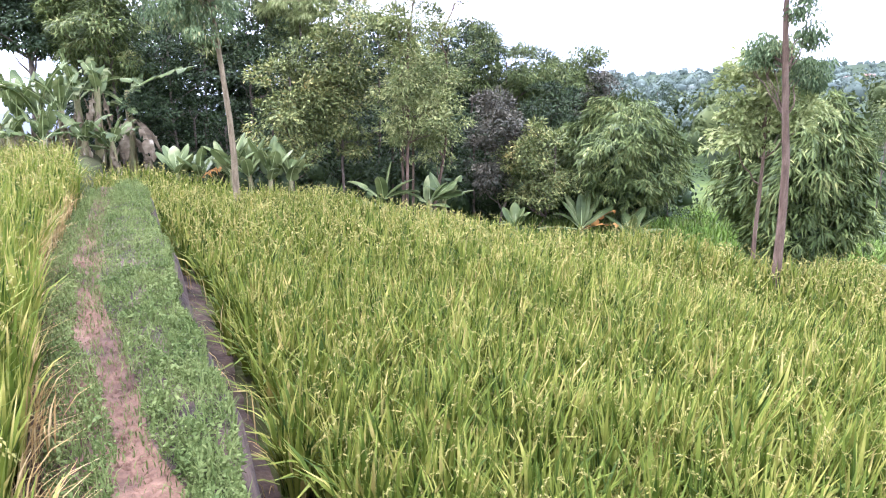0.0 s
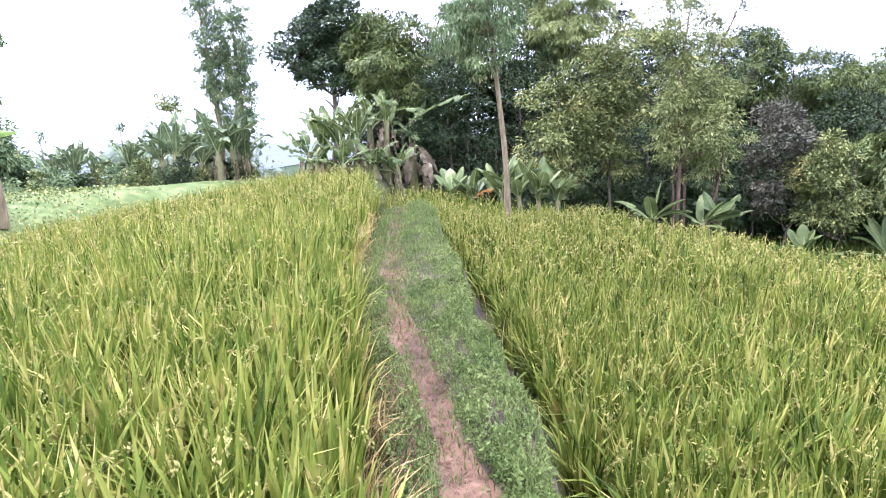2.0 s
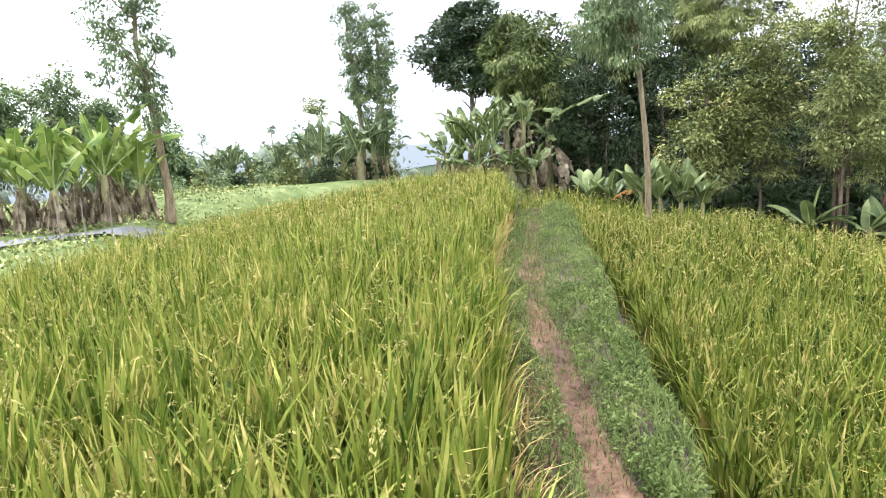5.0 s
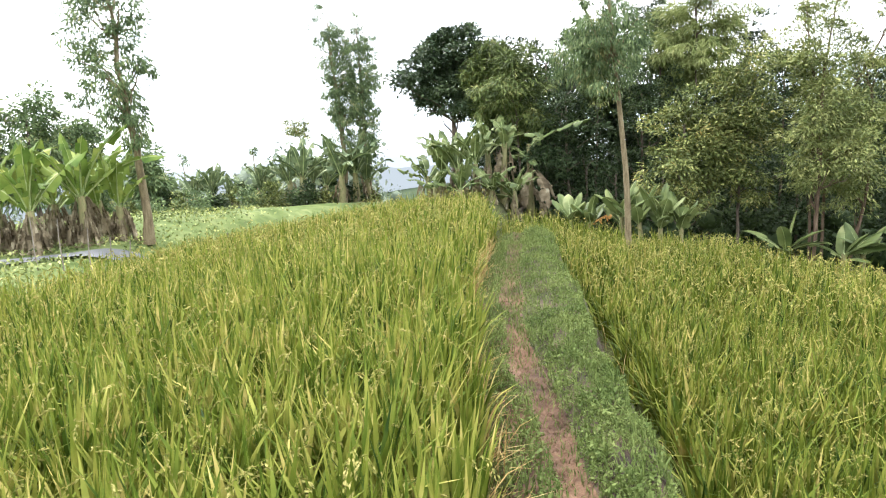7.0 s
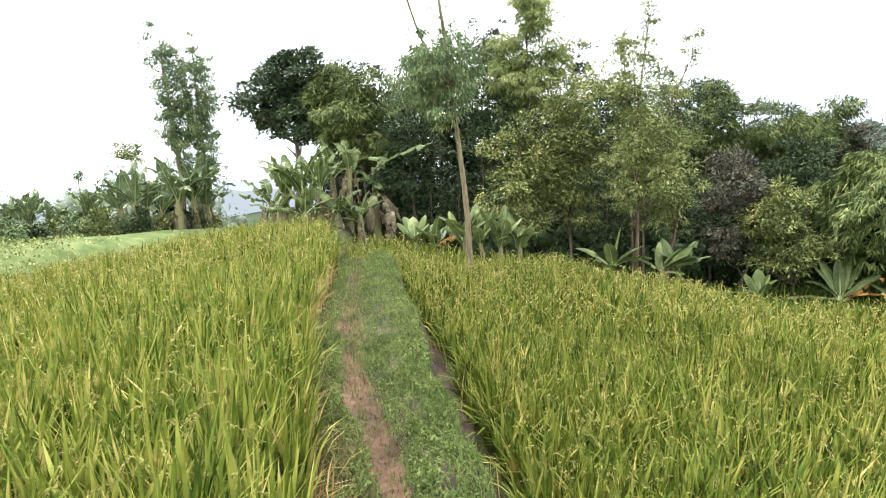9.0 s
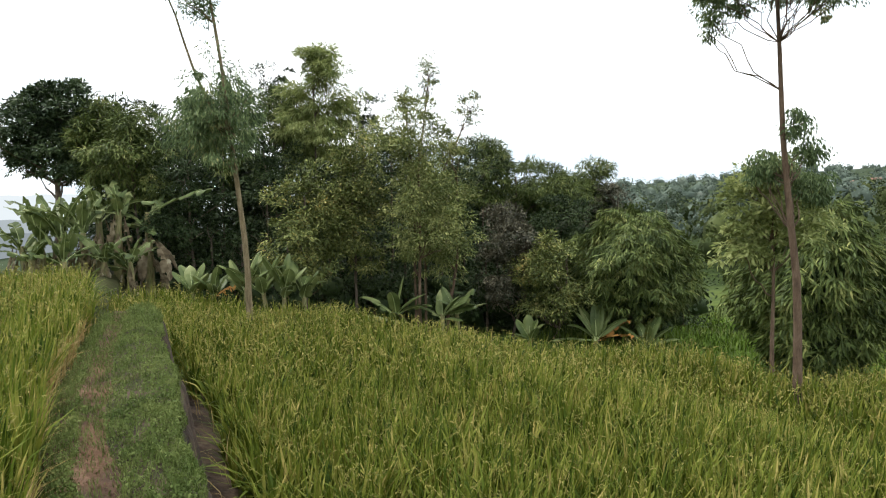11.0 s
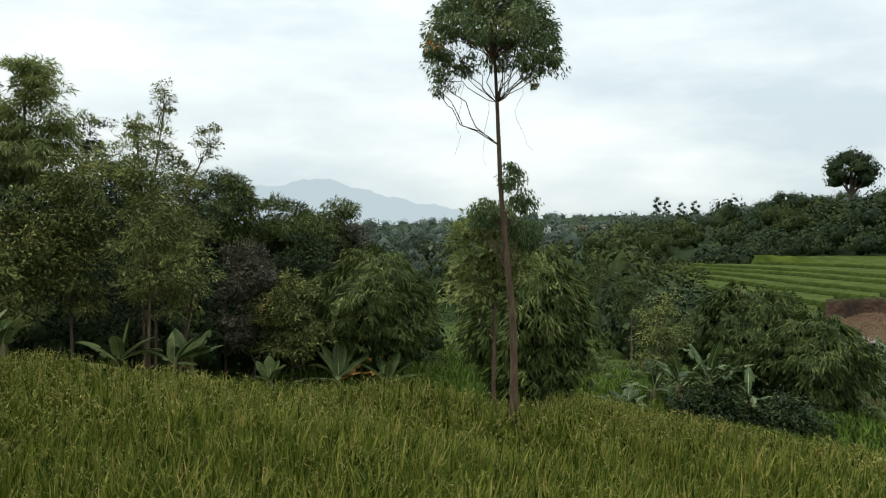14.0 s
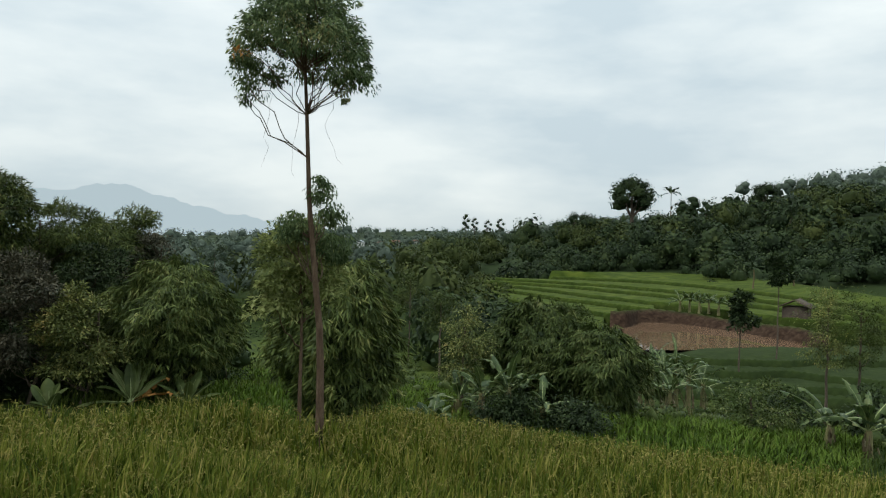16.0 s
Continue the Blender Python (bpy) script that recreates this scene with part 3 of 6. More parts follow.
def dike_xyz(S, Vv, lift=0.0):
    """The dike's surface by station: 0 paddy foot, 1 weedy edge, 2 to 3 trodden earth, 3 to 5 weedy shoulder, 5 to 8 bank, 9 ditch."""
    c = centre_u(Vv)
    w = 0.098 + 0.024 * np.sin(Vv * 2.7) + 0.015 * np.sin(Vv * 6.1 + 1)
    sh = 0.575 + 0.03 * np.sin(Vv * 1.9) + 0.02 * np.sin(Vv * 5.3)
    us = [c - 0.46, c - 0.27, c - w, c + w, (c + w + sh) / 2, sh, sh + 0.07, sh + 0.14, sh + 0.21, 1.1 + 0 * c]
    zs = [-0.32, -0.09, -0.01, -0.005, 0.045, 0.02, -0.14, -0.62, -1.06, -1.14]
    u, z = np.zeros_like(S * 1.0), np.zeros_like(S * 1.0)
    for k in range(9):
        t = np.clip(S - k, 0, 1)
        m = (S >= k) & ((S < k + 1) | (k == 8))
        u = np.where(m, us[k] * (1 - t) + us[k + 1] * t, u)
        z = np.where(m, zs[k] * (1 - t) + zs[k + 1] * t, z)
    hollow = np.clip(1 - np.abs(S - 2.5) * 2, 0, 1)
    z = z - 0.03 * hollow + 0.010 * rough_noise(u, Vv, 11) + 0.006 * rough_noise(u + 3, Vv + 1, 31) + 0.022 * rough_noise(u, Vv, 2.3) + lift
    u = u + 0.03 * rough_noise(u + 5, Vv, 4.7) * smooth(4.5, 6, S)
    return np.stack([u * PU[0] + Vv * PV[0], u * PU[1] + Vv * PV[1], z], -1)


DV = np.linspace(-7, 11.9, 480)
P, Q = grid_mesh(lambda U, V: dike_xyz(U, V), np.linspace(0, 3.1, 30), DV)
tagged(np_part("footpath", P, Q, M_DIRT, smooth=True), "narrow trodden footpath of reddish bare earth", "path", kind="structure")
P, Q = grid_mesh(lambda U, V: dike_xyz(U, V), np.linspace(3.1, 9, 40), DV)
tagged(np_part("dike_bank", P, Q, M_BANK, smooth=True), "steep damp earth bank of the dike over the ditch", "bank", kind="structure")

# ---------------------------------------------------------------- rice


def blades(x, y, z, az, L, W, bend, lean, segs):
    """Curved tapering blades as strips."""
    n = len(x)
    t = np.linspace(0, 1, segs + 1)
    h = np.stack([np.cos(az), np.sin(az), np.zeros(n)], -1)
    s = np.stack([-np.sin(az), np.cos(az), np.zeros(n)], -1)
    base = np.stack([x, y, z], -1)
    tt = t[None, :, None]
    bend = bend[:, None, None]
    P = base[:, None] + L[:, None, None] * (np.array([0, 0, 1.0]) * (tt - 0.42 * bend * tt ** 2.4) + h[:, None] * (0.12 * tt + 0.62 * bend * tt ** 2.2) + lean * tt ** 1.6)
    w = (W[:, None] * np.interp(t, [0, 0.35, 0.75, 1.0], [0.55, 1.0, 0.8, 0.0])[None])[:, :, None] * 0.5
    Lf, Rt = P[:, :-1] + s[:, None] * w[:, :-1], P[:, :-1] - s[:, None] * w[:, :-1]
    V = np.concatenate([np.stack([Lf, Rt], 2).reshape(n, -1, 3), P[:, -1:]], 1)
    k = 2 * segs + 1
    o = (np.arange(n) * k)[:, None]
    Q = np.concatenate([o + np.array([[2 * i, 2 * i + 1, 2 * i + 3, 2 * i + 2]]) for i in range(segs - 1)], 0) if segs > 1 else np.zeros((0, 4), int)
    T = o + np.array([[2 * segs - 2, 2 * segs - 1, 2 * segs]])
    return V.reshape(-1, 3), [Q, T]


def merge(sets):
    V, by, n0 = [], {}, 0
    for v, polys in sets:
        V.append(v)
        for p in polys:
            if len(p):
                by.setdefault(p.shape[1], []).append(np.asarray(p) + n0)
        n0 += len(v)
    return np.concatenate(V), [np.concatenate(p) for p in by.values()]


def rice_hills(test, d0, d1, spacing):
    """Places of the rice hills between two distances, in loose rows along the path."""
    g = np.arange(-36, 36, spacing)
    U, V = np.meshgrid(g, g)
    U, V = U.ravel() + RNG.normal(0, spacing * 0.22, U.size), V.ravel() + RNG.normal(0, spacing * 0.22, U.size)
    x, y = U * PU[0] + V * PV[0], U * PU[1] + V * PV[1]
    d = np.hypot(x, y - 0.6)
    az = np.degrees(np.arctan2(-x, y - 0.6))
    k = (d >= d0) & (d < d1) & test(x, y, U, V, d, az) & ((np.abs(az) < 78) | (d < 2.5))
    return x[k], y[k]


def in_right(x, y, u, v, d, az):
    lim = 1.15 + 0.05 * np.sin(v * 2.3) + 0.04 * np.sin(v * 5.1) - 0.2 * smooth(9.5, 11.3, v)
    return (((u > lim) & (v < 11.4)) | ((v >= 11.4) & (u > -0.4))) & (d < edge_r(az) + 0.4) & (v > -4)


def in_left(x, y, u, v, d, az):
    lim = centre_u(v) - 0.41 - 0.07 * smooth(6.0, 2.0, v) - 0.03 * np.sin(v * 1.9) - 0.04 * np.sin(v * 4.3)
    return (u < lim) & (u > left_edge_u(v)) & (v < np.minimum(11.6 + 14.0 * np.maximum(0, -u - 0.3), 18.0 + 0.5 * np.maximum(0, -u - 1.5))) & (v < 27) & (v > -5)


def ears(base, az, L, grains, gl, gw):
    """Drooping rice ears: grains set along short branches that hang over in an arc."""
    n = len(base)
    t = np.linspace(0.15, 1.0, grains)[None, :, None]
    h = np.stack([np.cos(az), np.sin(az), np.zeros(n)], -1)[:, None]
    k = RNG.uniform(0.75, 1.25, (n, 1, 1))
    up = np.array([0, 0, 1.0])
    L = L[:, None, None]
    P = base[:, None] + L * (h * (0.25 * t + 0.55 * t ** 1.6) + up * (0.55 * t - 0.95 * k * t ** 2))
    P = P + RNG.normal(0, 0.045, P.shape) * L * t
    D = h * (0.25 + 0.88 * t ** 0.6) + up * (0.55 - 1.9 * k * t) + RNG.normal(0, 0.25, P.shape)
    m = n * grains
    sz = RNG.uniform(0.7, 1.25, m)
    return leaf_quads(P.reshape(-1, 3), D.reshape(-1, 3), gl * sz, gw * sz, 0.25)


def rice_field(name, label, test, top, lean, per, seed_h, leaf_m):
    sets, pans = [], []
    for d0, d1, sp, nb, segs, wid, npan, gr, gl, gw in ((0.6, 4.6, 0.17, int(per * 1.08), 4, 0.026, 2, 20, 0.020, 0.0075), (4.6, 9.0, 0.18, int(per * 0.82), 3, 0.029, 2, 11, 0.029, 0.0095), (9.0, 15.0, 0.20, int(per * 0.5), 3, 0.036, 3, 6, 0.05, 0.018), (15.0, 32.0, 0.24, int(per * 0.32), 2, 0.042, 1, 3, 0.08, 0.03)):
        hx, hy = rice_hills(test, d0, d1, sp)
        if not len(hx):
            continue
        hz = top(hx, hy) - seed_h
        hh = RNG.uniform(0.88, 1.07, len(hx)) * (1 + 0.06 * np.sin(hx * 1.3 + hy * 0.7) * np.sin(hy * 0.9))
        haz = RNG.uniform(0, 2 * np.pi, len(hx))
        hu, hv = uv_of(hx, hy)
        calm = 1 - 0.45 * smooth(0.45, 0.1, np.abs(hu - centre_u(hv) + 0.42)) * (hv < 12)
        hh = hh * (0.6 + 0.4 * calm)
        i = np.repeat(np.arange(len(hx)), nb)
        n = len(i)
        az = RNG.uniform(0, 2 * np.pi, n)
        rad = RNG.uniform(0.0, 0.055, n)
        L = hh[i] * (0.62 + 0.42 * RNG.random(n) ** 0.8) * seed_h * 1.02
        hl = np.stack([np.cos(haz), np.sin(haz), np.zeros(len(hx))], -1)[i][:, None] * 0.07
        sets.append(blades(hx[i] + np.cos(az) * rad, hy[i] + np.sin(az) * rad, hz[i], az + RNG.normal(0, 0.6, n), L, wid * RNG.uniform(0.55, 1.3, n), RNG.beta(1.1, 3.6 if d1 <= 5 else 3.0, n) * 1.5 * calm[i], hl + np.array(lean) * RNG.uniform(0.3, 1.5, (n, 1, 1)) * calm[i][:, None, None], segs))
        i = np.repeat(np.arange(len(hx)), npan)
        i = i[RNG.random(len(i)) < 0.8]
        n = len(i)
        az = RNG.uniform(0, 2 * np.pi, n)
        r = RNG.uniform(0.02, 0.08, n)
        stem = hh[i] * RNG.uniform(0.70, 0.97, n) * seed_h * 0.97
        base = np.stack([hx[i] + np.cos(az) * r + lean[0], hy[i] + np.sin(az) * r + lean[1], hz[i] + stem], -1)
        pans.append(ears(base, az, RNG.uniform(0.12, 0.19, n), gr, gl, gw))
    rice = np_part(name, *merge(sets), leaf_m)
    tagged(rice, label, "rice", kind="stuff")
    tagged(np_part("rice_ears", *merge(pans), M_PANICLE, rice, "pale yellow drooping rice ears"), kind="stuff")


rice_field("rice_paddy", "ripening yellow-green rice on the lower terrace beside the ditch", in_right, right_top, (0.03, -0.02, 0), 28, 0.80, M_RICE_LOW)
rice_field("rice_paddy", "tall ripening yellow-green rice on the upper terrace beside the path", in_left, left_top, (0.06, -0.03, 0), 29, 0.85, M_RICE)


def verge():
    """Creeping weeds on the dike's shoulder, clods on the path, and dry straw over the ditch."""
    n = 84000
    v = np.where(RNG.random(n) < 0.6, RNG.uniform(0.5, 6.5, n), RNG.uniform(6.0, 11.8, n))
    st = np.where(RNG.random(n) < 0.76, RNG.beta(1.5, 1.5, n) * 2.6 + 3.0 - 0.15 * smooth(6, 10, v), RNG.uniform(0.6, 2.1, n))
    keep = rough_noise(st * 1.5, v * 2, 1.6) + 0.5 * rough_noise(st * 3, v * 5, 1.3) + RNG.normal(0, 0.5, n) > -0.55
    st, v = st[keep], v[keep]
    P = dike_xyz(st, v, 0.004)
    D = RNG.normal(size=P.shape) + np.array([0, 0, 0.55])
    tuft = 0.5 + 0.5 * rough_noise(st * 2, v * 3, 2.2)
    P = P + (np.abs(RNG.normal(0, 0.03, len(P))) * (0.25 + 1.2 * tuft))[:, None] * np.array([0, 0, 1.0])
    s = RNG.uniform(0.55, 1.5, len(P)) * (0.8 + 0.5 * tuft)
    ob = np_part("verge_weeds", *leaf_quads(P, D, 0.020 * s, 0.0095 * s), M_WEED)
    tagged(ob, "low creeping weeds along the footpath", "weeds", kind="stuff")
    n = 15000
    v = RNG.uniform(0.5, 11.8, n)
    st = np.where(RNG.random(n) < 0.6, RNG.uniform(2.9, 5.6, n), RNG.uniform(0.5, 2.05, n))
    st = np.where(RNG.random(n) < 0.14 + 0.25 * smooth(4, 7, v), RNG.uniform(2, 3, n), st)
    P = dike_xyz(st, v)
    az = RNG.uniform(0, 2 * np.pi, n)
    ob = np_part("verge_grass", *blades(P[:, 0], P[:, 1], P[:, 2], az, RNG.uniform(0.04, 0.15, n) * np.where((st > 2) & (st < 3), 0.5, 1.0), np.full(n, 0.006), RNG.beta(2, 2, n), np.zeros(3), 2), M_WEED)
    tagged(ob, "short grass tufts on the edge of the footpath", "grass", kind="stuff")
    n = 6000
    v = RNG.uniform(0.8, 11.6, n)
    st = RNG.normal(2.5, 0.35, n)
    P = dike_xyz(st, v)
    s = 0.004 + 0.02 * RNG.random(n) ** 4
    d8 = np.array([[1, 0, -0.3], [0, 1, -0.3], [-1, 0, -0.3], [0, -1, -0.3], [0, 0, 0.75]])
    V = P[:, None] + (d8[None] + RNG.normal(0, 0.25, (n, 5, 3))) * s[:, None, None]
    o = (np.arange(n) * 5)[:, None]
    ob = np_part("earth_clods", V.reshape(-1, 3), [np.concatenate([o + np.array([[k, (k + 1) % 4, 4]]) for k in range(4)])], M_DIRT)
    tagged(ob, "loose crumbs and clods of reddish earth on the path", "clods", kind="stuff")
    n = 1200
    v = RNG.uniform(0.3, 10.4, n)
    right = RNG.random(n) < 0.06
    u = np.where(right, RNG.normal(0.97, 0.06, n), centre_u(v) - 0.42 + RNG.normal(0, 0.05, n))
    P = np.stack([u * PU[0] + v * PV[0], u * PU[1] + v * PV[1], np.where(right, -1.0, -0.15)], -1)
    side = np.where(right, np.pi, 0.0) + math.atan2(PU[1], PU[0]) + RNG.normal(0, 0.9, n)
    ob = np_part("dry_straw", *blades(P[:, 0], P[:, 1], P[:, 2], side, RNG.uniform(0.22, 0.5, n), RNG.uniform(0.005, 0.011, n), np.where(right, RNG.uniform(0.2, 1.3, n), RNG.uniform(0.1, 1.0, n)), np.zeros(3), 3), M_STRAW)
    tagged(ob, "dry yellow rice straw along the paddy edges", "straw", kind="stuff")


verge()


def bed_plants():
    n = 16000
    az, d = RNG.uniform(36, 66, n), RNG.uniform(10.5, 23, n)
    x, y = -np.sin(np.radians(az)) * d, 0.6 + np.cos(np.radians(az)) * d
    u, v = uv_of(x, y)
    k = (u < left_edge_u(v) - 0.25) & (rough_noise(x, y, 0.8) + RNG.normal(0, 0.6, n) > -0.4) & (np.abs(d - np.interp(az, [40, 47, 52, 55, 66], [19.8, 17.9, 16.1, 15.4, 14.4])) > 0.45)
    x, y = x[k], y[k]
    n = len(x)
    P = np.stack([x, y, land(x, y) + RNG.uniform(0.0, 0.12, n)], -1)
    sz = RNG.uniform(0.6, 1.3, n)
    ob = np_part("bed_plants", *leaf_quads(P, RNG.normal(size=(n, 3)) + np.array([0, 0, 0.5]), 0.085 * sz, 0.05 * sz), M_LIGHTLEAF)
    tagged(ob, "low pale green crop on the bed beyond the upper paddy", "crop", kind="stuff")


bed_plants()

def core_ball():
    bm = bmesh.new()
    bmesh.ops.create_icosphere(bm, subdivisions=1, radius=1.0)
    v = np.array([q.co[:] for q in bm.verts])
    f = np.array([[q.index for q in p.verts] for p in bm.faces])
    bm.free()
    return v, f


CORE_V, CORE_F = core_ball()


def crown_shell(cen, r, per, tall=1.15, leaf=0.15):
    """Lumpy leafy crowns: an uneven dark heart under a shell of leaf clumps that face outwards."""
    k = len(cen)
    ph = RNG.uniform(0, 6.28, (k, 4))

    def swell(d, i):
        a = np.arctan2(d[..., 1], d[..., 0])
        return 1 + 0.20 * np.sin(a * 3 + ph[i, 0]) * np.sin(d[..., 2] * 4 + ph[i, 1]) + 0.14 * np.sin(a * 5 + ph[i, 2] + d[..., 2] * 5) + 0.10 * np.sin(d[..., 2] * 9 + a * 2 + ph[i, 3])

    i = np.repeat(np.arange(k), len(CORE_V))
    d = np.tile(CORE_V, (k, 1))
    V = cen[i] + d * (r[i] * 0.66 * swell(d, i) * RNG.uniform(0.75, 1.2, len(i)))[:, None] * np.array([1, 1, tall])
    F = (np.tile(CORE_F, (k, 1)) + np.repeat(np.arange(k) * len(CORE_V), len(CORE_F))[:, None])
    i = np.repeat(np.arange(k), per)
    dd = unit(RNG.normal(size=(len(i), 3)))
    dd[:, 2] = np.where(dd[:, 2] < -0.35, -dd[:, 2], dd[:, 2])
    P = cen[i] + dd * (r[i] * swell(dd, i) * (0.70 + 0.30 * RNG.random(len(i)) ** 0.6))[:, None] * np.array([1, 1, tall])
    sz = r[i] * leaf * RNG.uniform(0.6, 1.5, len(i))
    return merge([(V, [F]), leaf_quads(P, np.cross(dd, RNG.normal(size=dd.shape)) + np.array([0, 0, -0.4]), sz, sz * 0.7, 0.12, dd * 1.1 + np.array([0, 0, 0.5]))])


# ---------------------------------------------------------------- trees


def crown_tree(name, label, foot, trunk_pts, r0, r1, lumps, leaf, mat, bark=M_BARK, n_cl=60, n_leaf=110, cl_r=0.45, droop=0.4, category="tree", limbs=14, group="", stems=(), fork=None, crook=0.25):
    """A tree: tapering trunk, limbs that reach into the crown, and a crown of many leaves.
    lumps: (centre, radii, share) in world metres; leaf: (length, width)."""
    foot = np.asarray(foot, float)
    e = thing(name, *foot, label, category, group)
    tp = np.asarray(trunk_pts, float)
    k = np.linspace(0, 1, 12)
    seg = np.concatenate([[0], np.cumsum(np.linalg.norm(np.diff(tp, axis=0), axis=1))])
    line = np.stack([np.interp(k * seg[-1], seg, tp[:, a]) for a in range(3)], -1)
    line[1:-1] += RNG.normal(0, r0 * crook, (10, 3))
    rad = r0 + (r1 - r0) * k ** 0.8
    rad[0] *= 1.35
    v, q = tubes([(line - foot, rad)], 9)
    np_part("trunk", v, q, bark, e, smooth=True)
    # clusters
    cen, rads = [], []
    tot = sum(s for *_, s in lumps)
    for c, r, s in lumps:
        m = max(3, int(n_cl * s / tot))
        d = unit(RNG.normal(size=(m, 3)))
        rr = RNG.uniform(0.1, 1.0, m) ** 0.5 * np.where(RNG.random(m) < 0.15, 1.35, 1.0)
        cen.append(np.asarray(c) + d * rr[:, None] * np.asarray(r))
        rads.append(cl_r * RNG.uniform(0.5, 1.7, m))
    cen, rads = np.concatenate(cen), np.concatenate(rads)
    limb = []
    pick = RNG.permutation(len(cen))[:limbs]
    for i in pick:
        c = cen[i]
        hz = np.clip(c[2] - 0.45 * np.linalg.norm(c[:2] - line[-1, :2]) - 0.3, line[2, 2] if fork is None or c[2] < fork else fork, line[-1, 2])
        j = int(np.argmin(np.abs(line[:, 2] - hz)))
        if fork is not None and c[2] >= fork and line[j, 2] < fork:
            j += 1
        p = wobble(line[j], c, 7, 0.12 * np.linalg.norm(c - line[j]))
        a = rad[j] * (0.5 if limbs < 60 else 0.27)
        limb.append((p - foot, np.linspace(a, max(0.006, a * 0.15), 7)))
    for st in stems:
        st = np.asarray(st, float)
        limb.append((wobble(st[0], st[-1], 8, 0.1) - foot, np.linspace(r0 * 0.5, r1 * 0.6, 8)))
    for lm in limb:
        v, q = tubes([lm], 5)
        np_part("limb", v, q, bark, e, smooth=True)
    mid = np.mean([np.asarray(c) for c, *_ in lumps], 0)
    v, q = cluster_leaves(cen, rads, n_leaf, leaf[0], leaf[1], droop, mid, hang=mat is M_EUCA)
    np_part("crown", v - foot, q, mat, e)
    return e


def at(az, d, el):
    x, y = spot(az, d)
    return np.array([x, y, high(d, el)])


def gz(az, d):
    x, y = spot(az, d)
    return float(land(x, y))


# slender eucalyptus at the rim: leaf tufts over the outside of a dome, bare branches within
DOME = []
for k in range(46):
    zf = 1 - 1.10 * (k + 0.5) / 46
    a = k * 2.399
    r = math.sqrt(max(0.03, 1 - zf * zf)) if zf > 0 else 1.0 - 1.5 * zf * zf
    q = 0.80 * r * (1 + 0.10 * math.sin(a * 2 + k))
    DOME.append(((4.10 + q * math.cos(a), 9.8 + q * math.sin(a), 3.92 + 1.36 * zf + (0.50 * (1 - abs(math.cos(a + 0.42))) if zf < 0.4 else 0.0)), (0.23, 0.23, 0.18), 0.22))
DOME += [((4.08, 9.8, 4.65), (0.5, 0.5, 0.5), 0.6)]
# slender eucalyptus at the rim of the lower paddy
f = (4.56, 9.85, -1.9)
lone = crown_tree("eucalyptus_tree", "slender eucalyptus with a bare straight trunk and a domed crown", f, [f, (4.55, 9.9, 0.2), (4.29, 9.85, 2.1), (4.18, 9.8, 3.4), (4.10, 9.8, 4.7)], 0.074, 0.018,
           DOME + [((4.42, 9.8, 2.5), (0.12, 0.1, 0.2), 0.3), ((4.18, 10.15, 1.95), (0.30, 0.25, 0.22), 0.9), ((4.80, 10.1, 1.65), (0.26, 0.25, 0.25), 0.7), ((4.70, 10.0, 2.15), (0.14, 0.12, 0.16), 0.3)],
           (0.066, 0.020), M_EUCA, M_BARK_RED, n_cl=560, n_leaf=66, cl_r=0.10, limbs=90, fork=2.78, crook=0.05)
for bx, bz, dx, dz in ((3.62, 3.5, -0.10, -0.65), (4.05, 3.2, -0.05, -0.45), (4.62, 3.4, 0.10, -0.40)):
    v, q = tubes([(wobble((bx - dx * 0.5, 9.8, 3.75), (bx + dx, 9.75, bz + dz - 0.15), 9, 0.12), np.linspace(0.003, 0.0012, 9))], 4)
    np_part("twig", v - np.array(f), q, M_BARK_RED, lone, "thin dead dangling twig", smooth=True)
v, q = cluster_leaves(np.array([[3.17, 9.65, 4.12]]), np.array([0.10]), 16, 0.13, 0.04, 0.2)
tagged(np_part("withered_spray", v, q, M_BANANA_BURNT), "small withered orange leaf spray caught in the crown", "leaf spray", kind="stuff")
f = (4.72, 11.0, -2.2)
crown_tree("sapling", "light green young tree behind the lone eucalyptus", f, [f, (4.72, 11.0, -0.4), (4.66, 11.0, 1.9)], 0.045, 0.012,
           [((4.62, 11.0, 1.75), (0.46, 0.4, 0.34), 2), ((4.48, 11.0, 1.25), (0.60, 0.45, 0.40), 2.4), ((5.0, 11.0, 1.15), (0.46, 0.4, 0.42), 1.6), ((4.3, 11.0, 0.65), (0.42, 0.4, 0.3), 1.0)],
           (0.10, 0.040), M_BAMBOO_LIGHT, M_BARK_RED, n_cl=120, n_leaf=56, cl_r=0.14, limbs=20, crook=0.1)
# leaning eucalyptus before the wood
f = (-4.38, 15.3, -1.5)
crown_tree("eucalyptus_tree", "eucalyptus with a leaning bare trunk and an airy two-tiered crown", f, [f, (-4.42, 15.3, 0.6), (-4.57, 15.2, 2.4), (-4.75, 15.1, 4.6), (-5.0, 15.0, 6.6)], 0.08, 0.022,
           [((-4.75, 15.1, 3.3), (0.95, 0.9, 1.0), 3), ((-5.3, 15.1, 3.0), (0.7, 0.7, 0.5), 1), ((-5.2, 15.0, 6.2), (0.9, 0.8, 0.9), 1.6)],
           (0.115, 0.028), M_EUCA, n_cl=190, n_leaf=85, cl_r=0.19, limbs=40, fork=2.5, crook=0.1, stems=[((-4.75, 15.1, 2.9), (-6.1, 15.3, 6.3))])


